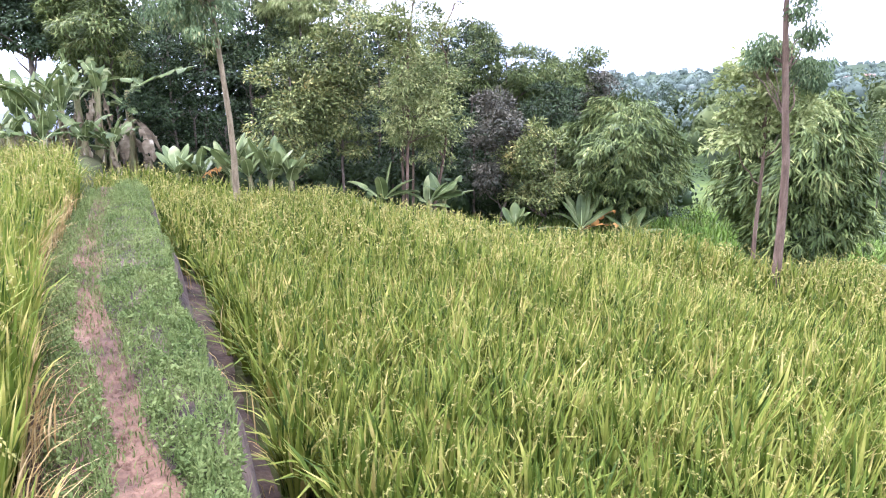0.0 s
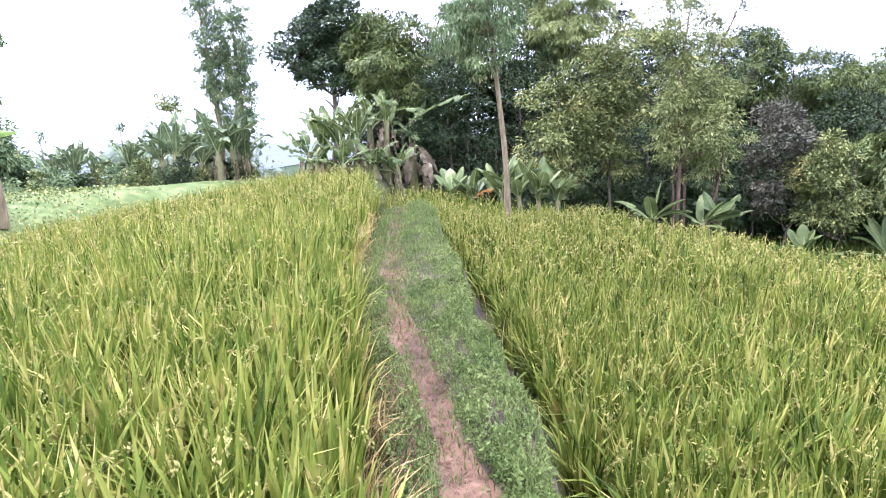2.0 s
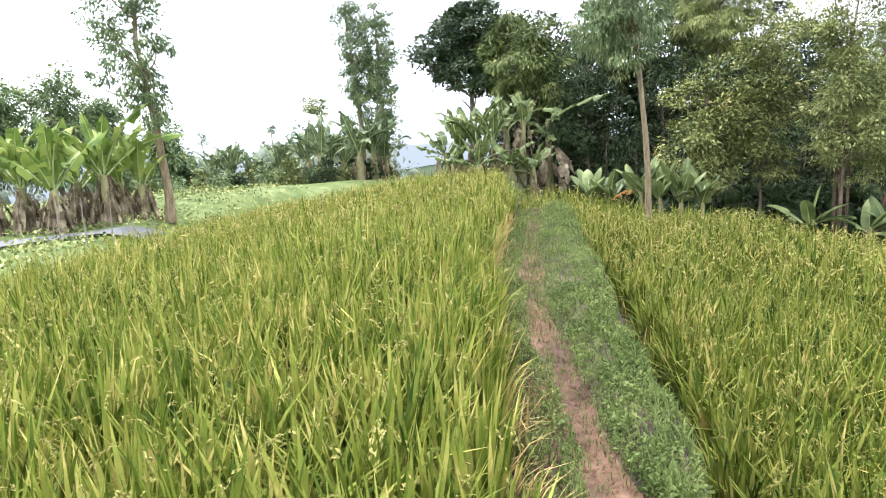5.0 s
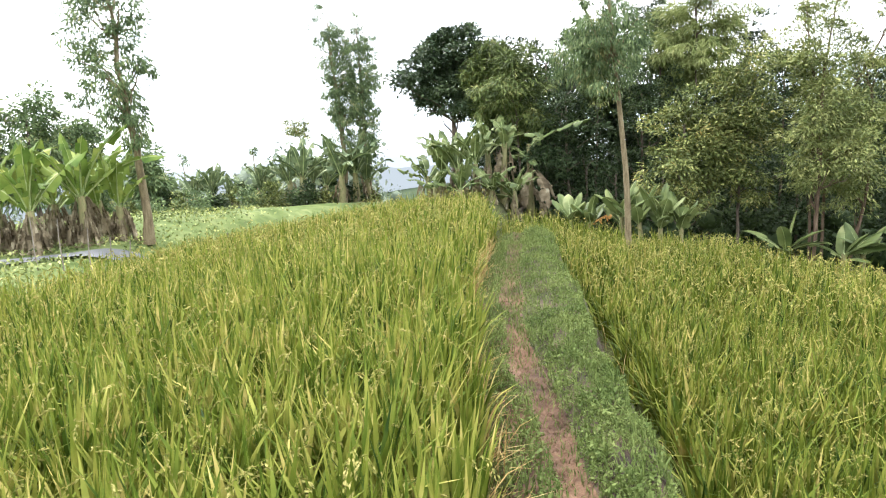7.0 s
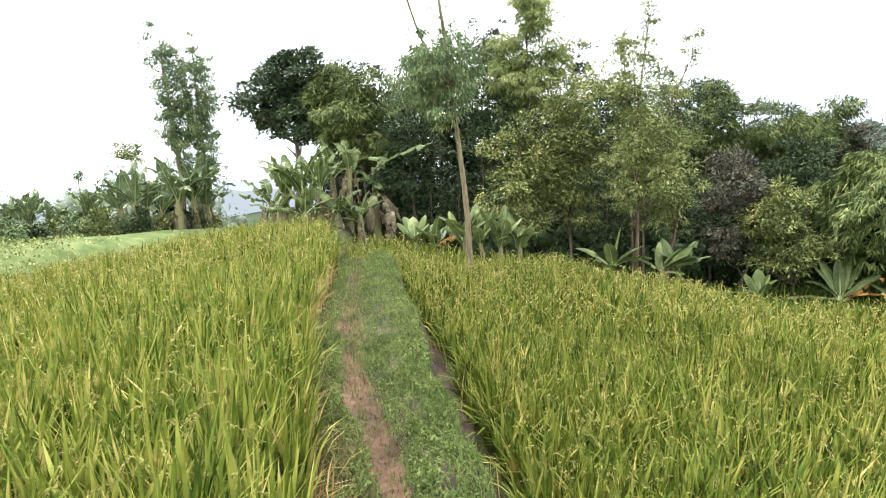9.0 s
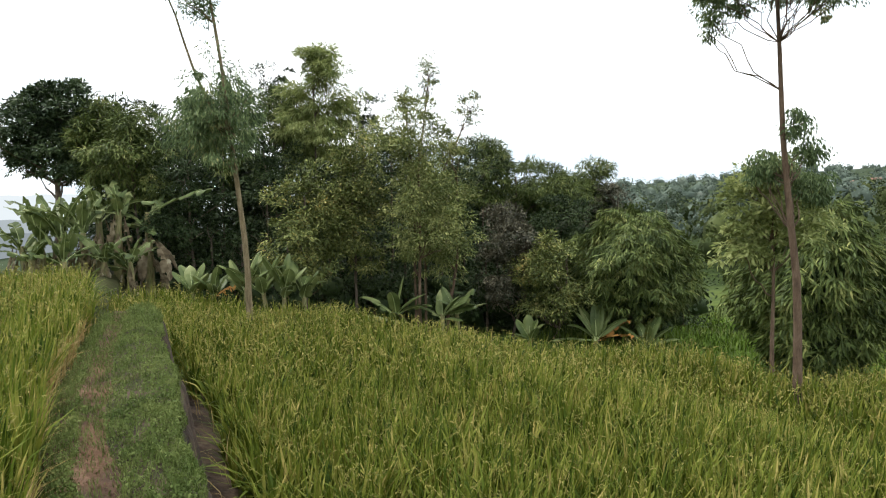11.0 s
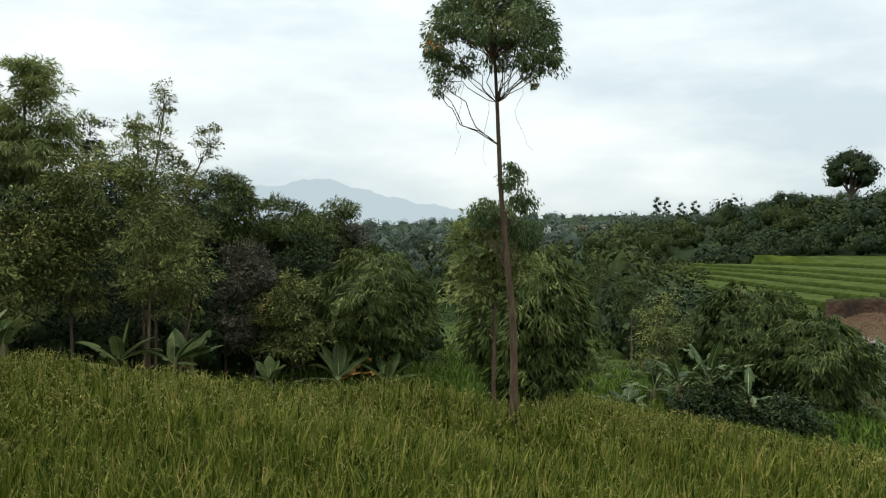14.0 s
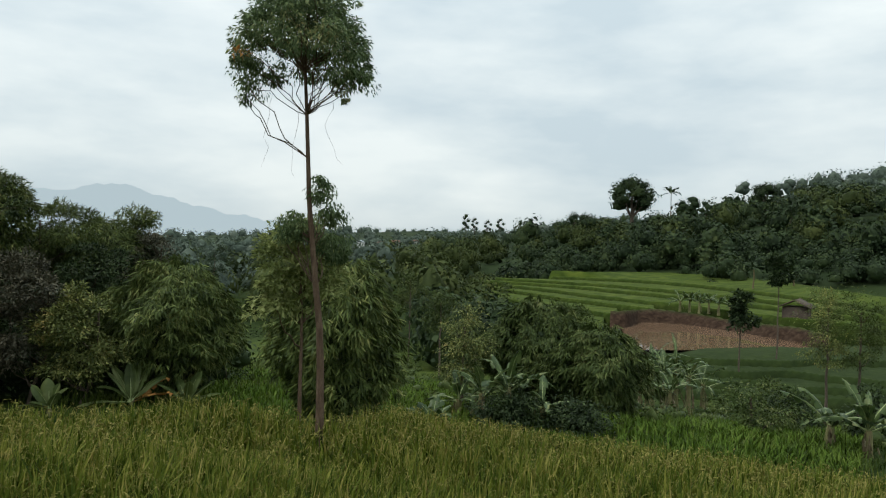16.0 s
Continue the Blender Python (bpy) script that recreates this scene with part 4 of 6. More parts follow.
def wood_tree(name, label, az, d, top, width, mat, leaf, n_cl=90, n_leaf=110, cl_r=0.5, low=None, bark=M_BARK_DK, droop=0.4, r0=0.13, category="tree", lean=0.0, limbs=14):
    """A tree of the wood, by bearing, distance, elevation of its top and foliage foot, and width in degrees."""
    x, y = spot(az, d)
    z0 = gz(az, d)
    zt = high(d, top)
    zl = high(d, low) if low is not None else z0 + 0.35 * (zt - z0)
    w = d * math.tan(radians(width)) / 2
    dp = w
    h = (zt - zl) / 2
    lumps = []
    nl = 11
    for i in range(nl):
        t = (i + 0.5) / nl
        zz = zl + 2 * h * (0.06 + 0.86 * t)
        k = math.sqrt(max(0.1, 1 - (2 * t - 0.85) ** 2 * 0.75))
        a, q = RNG.uniform(0, 2 * np.pi), RNG.uniform(0.15, 0.75) * k
        sz = RNG.uniform(0.32, 0.6) * (0.6 + 0.5 * k)
        lumps.append(((x + math.cos(a) * w * q, y + math.sin(a) * dp * q, zz), (w * sz * 1.1, dp * sz, max(0.35, h * sz * 0.55)), sz * sz))
    return crown_tree(name, label, (x, y, z0 - 0.2), [(x, y, z0 - 0.2), (x + lean * 0.3, y, z0 + 0.45 * (zl - z0)), (x + lean, y, zl + h * 0.3), (x + lean, y, zl + h * 1.5)], r0, 0.03, lumps, leaf, mat, bark, n_cl, n_leaf, cl_r, droop, category, limbs)


BROAD, SLIM, BAMB = (0.125, 0.045), (0.125, 0.031), (0.24, 0.036)
# dark tree over the bananas
f = np.array([*spot(30.0, 27), gz(30.0, 27)])
BOUGH = [(at(az, 27 + dd, el), (27 * math.tan(radians(w)) / 2, 1.0, 0.30), w) for az, el, w, dd in (
    (29.3, 7.4, 3.0, 0), (30.6, 6.5, 3.4, 0.6), (28.2, 6.4, 2.8, -0.5), (31.8, 5.5, 3.2, 0), (29.6, 5.3, 3.8, 0.4), (27.5, 5.2, 2.6, 0), (32.7, 4.2, 2.6, -0.4), (30.6, 4.2, 3.8, 0.5), (28.3, 4.0, 3.4, 0), (31.9, 3.1, 2.6, 0.3), (29.6, 2.9, 3.6, -0.3), (27.4, 2.7, 3.0, 0.4), (31.2, 2.0, 1.8, 0), (28.8, 1.6, 3.2, 0))]
crown_tree("broadleaf_tree", "dark green spreading tree behind the banana clump", f, [f, at(29.8, 27, -2.0), at(29.6, 27, 2.5), at(29.3, 27, 6.6)], 0.16, 0.04, BOUGH, (0.17, 0.070), M_DEEPLEAF, M_BARK_DK, 230, 105, 0.36, 0.35, limbs=26)
wood_tree("broadleaf_tree", "dark green spreading tree behind the banana clump", 26.3, 27, 6.6, 4.5, M_DARKLEAF_SHADE, (0.16, 0.062), 60, 110, 0.45, low=0.0)
# the wood, from its left end to its right end
W = [
    ("bamboo_clump", "feathery green bamboo at the edge of the wood", 24.5, 25, 7.0, 5.0, M_BAMBOO, BAMB, 90, -1.0),
    ("bamboo_clump", "feathery green bamboo at the edge of the wood", 27.2, 25.8, 7.3, 3.6, M_BAMBOO, BAMB, 70, 0.0),
    ("broadleaf_tree", "dense dark tree inside the wood", 22.5, 28, 7.5, 6.0, M_DARKLEAF_SHADE, BROAD, 80, -3.0),
    ("broadleaf_tree", "dense dark tree inside the wood", 14.5, 29.5, 10.0, 6.0, M_DARKLEAF_SHADE, BROAD, 80, -1.0),
    ("broadleaf_tree", "dense dark tree inside the wood", 7.5, 28.5, 8.0, 5.0, M_DARKLEAF_SHADE, BROAD, 70, -1.0),
    ("broadleaf_tree", "dense dark tree inside the wood", 20.5, 24, 5.0, 6.5, M_DARKLEAF_SHADE, BROAD, 100, -5.5),
    ("broadleaf_tree", "dense dark tree inside the wood", 15.5, 24.5, 5.0, 6.5, M_DARKLEAF_SHADE, BROAD, 100, -5.0),
    ("bamboo_clump", "tall light green bamboo behind the wood", 18.5, 28, 8.0, 6.5, M_BAMBOO, BAMB, 100, 1.0),
    ("bamboo_clump", "tall light green bamboo behind the wood", 10.8, 25, 12.2, 5.4, M_BAMBOO_LIGHT, BAMB, 130, 2.0),
    ("bamboo_clump", "tall light green bamboo behind the wood", 13.5, 27, 8.5, 5.0, M_BAMBOO, BAMB, 90, 1.0),
    ("broadleaf_tree", "broad-leaved tree with drooping leaf tufts", 12.3, 20.5, 2.0, 5.5, M_MIDLEAF, BROAD, 120, -7.2),
    ("broadleaf_tree", "broad-leaved tree with drooping leaf tufts", 8.2, 21, 4.6, 5.0, M_MIDLEAF, BROAD, 120, -6.8),
]
W += [
    ("broadleaf_tree", "light green slender-leaved tree with forked stems", 3.2, 19.5, 7.6, 6.0, M_LIGHTLEAF, SLIM, 160, -6.2),
    ("broadleaf_tree", "light green slender-leaved tree with forked stems", 1.0, 20.5, 4.5, 5.0, M_LIGHTLEAF, SLIM, 110, -7.2),
    ("broadleaf_tree", "dense dark tree inside the wood", 5.5, 25, 5.5, 6.5, M_DARKLEAF_SHADE, BROAD, 100, -5.5),
    ("broadleaf_tree", "dense dark tree inside the wood", 0.0, 26, 4.0, 6.0, M_DARKLEAF_SHADE, BROAD, 100, -6.0),
    ("bamboo_clump", "feathery bamboo with yellowing tips", -2.0, 28, 4.2, 5.0, M_BAMBOO, BAMB, 90, -1.5),
    ("bamboo_clump", "arching green bamboo over the wood", -5.8, 29, 2.4, 6.0, M_BAMBOO, BAMB, 110, -3.0),
    ("bamboo_clump", "arching green bamboo over the wood", -10.0, 31, 2.0, 6.0, M_BAMBOO, BAMB, 100, -3.0),
    ("broadleaf_tree", "reddish-brown leaved bushy tree", -4.5, 22.5, -1.4, 4.6, M_PURPLE, BROAD, 100, -9.5),
    ("broadleaf_tree", "dull green bushy tree with drooping leaves", -7.8, 22, -3.2, 4.2, M_MIDLEAF, BROAD, 100, -11.0),
    ("broadleaf_tree", "dense dark tree inside the wood", -8.0, 27, -0.5, 6.0, M_DARKLEAF_SHADE, BROAD, 90, -7.0),
    ("broadleaf_tree", "dull green bushy tree with drooping leaves", -12.0, 30, 0.4, 3.5, M_PURPLE, BROAD, 60, -4.0),
]
for nm, lb, az, d, top, wid, mt, lf, nc, low in W:
    wood_tree(nm, lb, az, d, top, wid * 1.2, mt, lf, n_cl=int(nc * 1.05), n_leaf=112, cl_r=0.32, low=low, category="bamboo" if "bamboo" in nm else "tree", droop=0.9 if "bamboo" in nm else 0.45, r0=0.05, bark=M_BARK_RED if "forked" in lb else M_BARK_DK, lean=RNG.uniform(-0.5, 0.5), limbs=18)
# undergrowth below the trees, its shade painted as dark leaf colour
for i in range(30):
    az = 27.5 - i * 1.55 + RNG.uniform(-0.5, 0.5)
    d = np.interp(az, [-20, -12, -5, 3, 12, 22, 28], [27, 25.5, 23.0, 21.0, 20.8, 23.5, 25.5]) + (1.2 if i % 2 else 3.2)
    e = wood_tree("bush", "dark leafy undergrowth in the shade of the wood", az, d, np.interp(az, [-20, -8, 5, 28], [-6.0, -4.0, -2.2, -1.2]) + RNG.uniform(-0.8, 0.8), 4.6, M_DARKLEAF_SHADE, BROAD, n_cl=38, n_leaf=40, cl_r=0.42, low=np.interp(az, [-20, -8, 5, 28], [-13.0, -12.0, -10.3, -8.0]), category="bush", r0=0.05, limbs=6)
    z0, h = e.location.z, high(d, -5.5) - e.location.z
    # dark leaf core put in for the shade inside each bush
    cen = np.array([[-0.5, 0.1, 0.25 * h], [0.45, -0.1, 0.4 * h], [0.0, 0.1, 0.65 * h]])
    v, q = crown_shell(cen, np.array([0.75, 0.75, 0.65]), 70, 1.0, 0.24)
    np_part("shade_core", v, q, M_DARKLEAF_SHADE, e, "core of dark leaves painted as shade inside the bush")
# dark trees added at the back to keep light out of the gaps
for az in np.arange(26.0, -13.0, -3.3):
    dm = np.interp(az, [-12, 0, 12, 26], [31.5, 30.5, 30.5, 29.5]) + RNG.uniform(-0.6, 0.6)
    wood_tree("broadleaf_tree", "dense dark tree deep inside the wood", az, dm, np.interp(az, [-13, -6, 2, 26], [-0.8, 0.2, 3.0, 5.0]) + RNG.uniform(-0.8, 0.5), 6.5, M_DARKLEAF_SHADE, (0.32, 0.16), n_cl=75, n_leaf=46, cl_r=0.6, low=np.interp(az, [-13, 26], [-9.0, -7.0]), limbs=6, r0=0.08)
# airy tops over the wood
for az, el, w, hgt in ((2.0, 9.3, 1.5, 1.1), (-1.3, 6.6, 1.9, 1.1), (4.0, 7.6, 1.2, 0.9)):
    c = at(az, 21, el)
    f = np.array([*spot(3.2 - 0.5 * (3 - az) * 0.3, 20.8), gz(3, 20.8)])
    crown_tree("sapling", "thin bare stem with a small airy leaf tuft on top", f, [f, (*f[:2], c[2] - 3), c - np.array([0, 0, 0.1])], 0.045, 0.02, [(c, (21 * math.tan(radians(w)) / 2 * 1.1, 0.5, hgt * 0.5), 1)], (0.09, 0.034), M_MIDLEAF, M_BARK_RED, 26, 34, 0.15, limbs=14)


def bamboo_bush(az, d, top, width, n, label, leaf_m=None):
    """A thick clump of bamboo: a sheaf of culms under tiers of drooping leaf sprays."""
    x, y = spot(az, d)
    z0 = gz(az, d) - 0.1
    e = thing("bamboo_clump", x, y, z0, label, "bamboo")
    w = d * math.tan(radians(width)) / 2
    h = high(d, top) - z0
    for i in range(34):
        a, k = RNG.uniform(0, 2 * np.pi), RNG.uniform(0.1, 1.0) ** 0.6
        t = np.linspace(0, 1, 9)
        r = k * w * (0.22 + 0.70 * t ** 1.6)
        p = np.stack([np.cos(a) * r, np.sin(a) * r, h * RNG.uniform(0.75, 1.0) * (1 - 0.25 * k * k) * (t - 0.12 * k * t ** 3)], -1)
        v, q = tubes([(p, np.linspace(0.022, 0.006, 9))], 5)
        np_part("culm", v, q, M_CULM, e, smooth=True)
    a = RNG.uniform(0, 2 * np.pi, n)
    t = 0.06 + 0.94 * RNG.beta(2.0, 1.05, n)
    prof = np.where(t > 0.42, np.sqrt(np.clip(1 - ((t - 0.42) / 0.60) ** 2, 0.02, 1)), 0.14 + 0.86 * (t / 0.42) ** 1.1)
    prof = prof * (0.97 + 0.27 * rough_noise(a * 1.6, t * 4, 1.3) + 0.12 * rough_noise(a * 5, t * 10, 1.7))
    rad = np.where(RNG.random(n) < 0.75, RNG.uniform(0.80, 1.05, n), RNG.uniform(0.3, 0.84, n)) * np.where(RNG.random(n) < 0.06, 1.15, 1.0)
    r = w * prof * rad
    P = np.stack([np.cos(a) * r, np.sin(a) * r, h * t * (1 + 0.03 * RNG.normal(size=n) + 0.07 * rough_noise(a * 3, t * 2, 1.9))], -1)
    m = 17
    i = np.repeat(np.arange(n), m)
    la = a[i] + RNG.normal(0, 0.75, len(i))
    pitch = -np.radians(RNG.uniform(5, 78, len(i)))
    D = np.stack([np.cos(la) * np.cos(pitch), np.sin(la) * np.cos(pitch), np.sin(pitch)], -1)
    face = np.stack([np.cos(a[i]) * 0.5, np.sin(a[i]) * 0.5, np.full(len(i), 1.1)], -1)
    sz = RNG.uniform(0.65, 1.2, len(i))
    v, q = leaf_quads(P[i] + RNG.normal(0, 0.05, (len(i), 3)), D, 0.29 * sz, 0.044 * sz, 0.12, face)
    np_part("crown", v, q, leaf_m or M_BAMBOO, e)
    # heart of dark leaves: the clump's inner shade given as colour
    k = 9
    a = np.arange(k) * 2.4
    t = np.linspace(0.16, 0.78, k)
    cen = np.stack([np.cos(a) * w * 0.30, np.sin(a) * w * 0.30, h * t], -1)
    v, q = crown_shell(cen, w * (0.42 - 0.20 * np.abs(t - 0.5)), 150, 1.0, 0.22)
    np_part("shade_core", v, q, M_DARKLEAF_SHADE, e, "core of dark leaves painted as shade inside the clump")


bamboo_bush(-14.3, 23.5, -2.3, 10.0, 2300, "dense rounded bamboo clump with drooping sprays below the paddy")
bamboo_bush(-27.2, 17.5, -1.8, 9.6, 1600, "dense rounded bamboo clump behind the lone eucalyptus")
bamboo_bush(-43.0, 25.5, -4.3, 9.0, 1300, "arching bamboo thicket with drooping sprays in the valley", M_BAMBOO_DEEP)
bamboo_bush(-47.6, 24.0, -6.2, 8.5, 1200, "low arching bamboo thicket in the valley", M_BAMBOO_DEEP)

# ---------------------------------------------------------------- bananas


def banana_leaf(L, W, rise, arch, az, tear, bow=0.0):
    """One banana leaf: arching midrib, two half blades folded upwards, torn in strips."""
    n = 12
    t = np.linspace(0, 1, n + 1)
    el = radians(rise) - radians(arch) * t ** 1.3
    ds = L / n
    r = np.concatenate([[0], np.cumsum(np.cos(el[:-1]) * ds)])
    z = np.concatenate([[0], np.cumsum(np.sin(el[:-1]) * ds)])
    h = np.array([math.cos(az), math.sin(az), 0])
    s = np.array([-math.sin(az), math.cos(az), 0])
    P = h * r[:, None] + np.array([0, 0, 1.0]) * z[:, None] + s * (bow * t ** 2)[:, None] * L
    nrm = np.stack([-np.sin(el)[:, None] * h, ], 0)[0] + np.cos(el)[:, None] * np.array([0, 0, 1.0])
    w = W / 2 * np.interp(t, [0, 0.12, 0.2, 0.36, 0.72, 0.9, 1.0], [0.05, 0.07, 0.6, 1.0, 0.95, 0.65, 0.04])
    V, Q = [], []
    for sg in (-1, 1):
        k0 = 0
        while k0 < n:
            k1 = min(n, k0 + int(RNG.integers(1, 4)) if RNG.random() < tear else n)
            drp = RNG.uniform(-1.0, 0.35) * tear
            wv = RNG.uniform(1 - 0.5 * tear, 1.08)
            rows = []
            for k in range(k0, k1 + 1):
                sh = -0.012 * L if (k == k1 and k1 < n) else 0
                a = P[k]
                m = P[k] + sg * s * w[k] * 0.55 + nrm[k] * w[k] * (0.16 + 0.3 * drp) + h * sh
                b = P[k] + sg * s * w[k] * wv + nrm[k] * w[k] * (0.14 + drp) + h * (sh * (3.2 if k == k1 else 1) + 0.16 * w[k] + (0.02 * L if (k == k0 and k0) else 0))
                rows.append([a, m, b])
            o = len(V)
            V += [p for row in rows for p in row]
            for k in range(len(rows) - 1):
                for c in range(2):
                    Q.append([o + 3 * k + c, o + 3 * k + c + 1, o + 3 * k + 4 + c, o + 3 * k + 3 + c])
            k0 = k1
    return np.array(V), [np.array(Q)], tubes([(P - nrm * 0.006, np.linspace(0.034, 0.006, n + 1) * (0.4 + L / 3.5))], 3)


def banana(x, y, z, stem_h, stem_r, leaves, label, group="", category="banana plant", tear=1.0, tilt=(0, 0), green=None):
    """leaves: (length, width, rise, arch, bearing, kind)."""
    e = thing("banana_plant", x, y, z, label, category, group)
    top = np.array([tilt[0], tilt[1], stem_h])
    v, q = tubes([(wobble((0, 0, -0.3), top, 7, 0.03), np.linspace(stem_r * 1.25, stem_r * 0.6, 7))], 9)
    np_part("pseudostem", v, q, M_STEM, e, smooth=True)
    for L, W, rise, arch, az, kind in leaves:
        v, q, rib = banana_leaf(L, W, rise, arch, radians(az), tear if kind == "green" else 0.95, RNG.uniform(-0.08, 0.08))
        off = top - np.array([0, 0, (RNG.uniform(0, 0.25) if kind != "dry" else RNG.uniform(0.0, 0.6)) * stem_h])
        if kind == "dry":
            off = off + np.array([math.cos(radians(az)), math.sin(radians(az)), 0]) * stem_r * RNG.uniform(0.5, 1.8)
        mt = {"green": green or M_BANANA, "dry": M_BANANA_DRY, "burnt": M_BANANA_BURNT}[kind]
        leaf = np_part("leaf", v + off, q, mt, e, {"green": "", "dry": "dead brown hanging leaf", "burnt": "yellow-brown scorched leaf"}[kind])
        np_part("midrib", rib[0] + off, rib[1], M_RIB if kind == "green" else M_BANANA_DRY, leaf, "pale midrib" if kind == "green" else "", smooth=True)
    return e


def rosette(n, L, W, rise=(35, 80), arch=(30, 80), dry=0, dL=0.7):
    out = []
    a0 = RNG.uniform(0, 360)
    for i in range(n):
        out.append((L * RNG.uniform(0.8, 1.1), W * RNG.uniform(0.85, 1.1), RNG.uniform(*rise), RNG.uniform(*arch), a0 + i * 137.5 + RNG.uniform(-20, 20), "green"))
    for i in range(dry):
        out.append((L * dL * RNG.uniform(0.55, 1.0), W * RNG.uniform(0.25, 0.6), RNG.uniform(-88, -64), RNG.uniform(-2, 16), RNG.uniform(0, 360), "dry"))
    return out


# big clump at the corner of the wood
TALL = "tall banana plant with torn grey-green leaves and dead brown ones"
for az, d, el, n, L, rise, dr, tl in (
        (29.7, 23.0, -2.9, 8, 1.9, (55, 88), 8, (0, 0)), (30.7, 23.4, -3.2, 8, 1.7, (40, 84), 8, (-0.15, 0)), (28.5, 22.8, -2.6, 7, 1.8, (50, 88), 9, (0.1, 0)),
        (31.8, 23.8, -3.4, 7, 1.3, (20, 70), 9, (-0.2, 0)), (26.1, 23.3, -0.8, 6, 1.5, (0, 86), 9, (0.1, 0)), (27.2, 23.6, -1.6, 6, 1.5, (30, 80), 8, (0, 0)),
        (27.0, 22.2, -4.7, 8, 1.15, (25, 75), 4, (0, 0)), (25.3, 22.2, -4.9, 7, 1.05, (25, 75), 4, (0, 0)), (29.6, 22.0, -4.6, 7, 1.2, (35, 80), 8, (0, 0)), (31.6, 22.6, -4.3, 6, 1.1, (25, 70), 8, (0, 0))):
    x, y = spot(az, d)
    z = gz(az, d)
    banana(x, y, z, max(0.25, high(d, el) - z), 0.13, rosette(n, L, 0.36, rise, (5, 75), dr, 0.75), TALL, group="banana clump by the wood", tilt=tl, green=M_BANANA_TALL)
x, y = spot(23.9, 23.5)
z = gz(23.9, 23.5)
banana(x, y, z, high(23.5, -1.2) - z, 0.13, [(2.35, 0.40, 26, 18, -6, "green"), (1.3, 0.34, 70, 30, 60, "green"), (1.4, 0.36, 48, 70, 170, "green"), (1.1, 0.32, 35, 80, 220, "green"), (1.0, 0.34, 15, 60, 300, "green"), (1.7, 0.46, -30, 52, -35, "dry"), (1.3, 0.40, -50, 36, 220, "dry"), (1.6, 0.46, -35, 52, 280, "dry"), (1.4, 0.42, -45, 40, 330, "dry"), (1.3, 0.34, -60, 25, 160, "dry"), (1.2, 0.36, -40, 45, 10, "dry")], "banana plant with one long outstretched leaf and dead hanging leaves", group="banana clump by the wood", green=M_BANANA_TALL)

# young bananas along the rim of the lower paddy
YOUNG = "young banana plant with broad upright leaves at the paddy rim"
for az, d, zel, L, n in ((20.9, 19.6, -6.7, 1.05, 5), (19.3, 19.4, -6.8, 0.95, 5), (16.9, 19.2, -6.5, 1.35, 6), (15.6, 18.9, -6.6, 1.15, 5), (14.0, 18.6, -6.8, 1.15, 6), (12.5, 18.7, -6.9, 1.05, 6)):
    x, y = spot(az, d)
    z = gz(az, d)
    banana(x, y, z, high(d, zel) - 0.25 - z, 0.08, [(L * RNG.uniform(0.65, 1.0), 0.36, RNG.uniform(32, 84), RNG.uniform(5, 50), i * 137.5 + RNG.uniform(-30, 30), "burnt" if i == 0 and abs(az - 19.3) < 0.1 else "green") for i in range(n + 2)], YOUNG, group="young bananas along the paddy rim", tear=0.6, green=M_BANANA_TALL)
for az, d, zel, L, spec in (
        (5.0, 18.6, -9.0, 1.5, [(178, 18, 25, "green"), (160, 35, 30, "green"), (10, 82, 8, "green"), (-20, 30, 40, "green")]),
        (1.2, 19.0, -9.2, 1.3, [(175, 35, 40, "green"), (20, 50, 25, "green"), (-10, 25, 30, "green"), (100, 75, 20, "green")]),
        (0.0, 19.3, -9.2, 1.3, [(0, 30, 25, "green"), (30, 60, 20, "green"), (160, 70, 15, "green"), (-60, 40, 40, "green")]),
        (-6.0, 20.5, -12.3, 1.0, [(100, 80, 15, "green"), (20, 75, 15, "green"), (175, 20, 30, "green"), (160, 65, 20, "green")]),
        (-11.3, 21.5, -12.2, 1.6, [(120, 65, 25, "green"), (60, 72, 20, "green"), (178, 8, 22, "green"), (5, 42, 35, "burnt"), (30, 62, 20, "green"), (90, 80, 15, "green"), (-30, 25, 30, "burnt")]),
        (-15.2, 21.5, -12.6, 1.4, [(10, 45, 25, "green"), (150, 50, 35, "green"), (30, 70, 30, "green"), (-20, 30, 30, "green")])):
    x, y = spot(az, d)
    z = gz(az, d)
    banana(x, y, z, high(d, zel) + (0.05 if az < -3 else -0.28) - z, 0.09, [(L * RNG.uniform(0.68, 0.86), 0.37, r, a, b, k) for b, r, a, k in spec] + [(L * RNG.uniform(0.5, 0.75), 0.30, RNG.uniform(20, 70), RNG.uniform(20, 60), RNG.uniform(0, 360), "green") for i in range(3)], YOUNG if spec[3][3] != "burnt" else "young banana plant with one scorched orange-brown leaf", group="young bananas along the paddy rim", tear=0.6, green=M_BANANA_TALL)
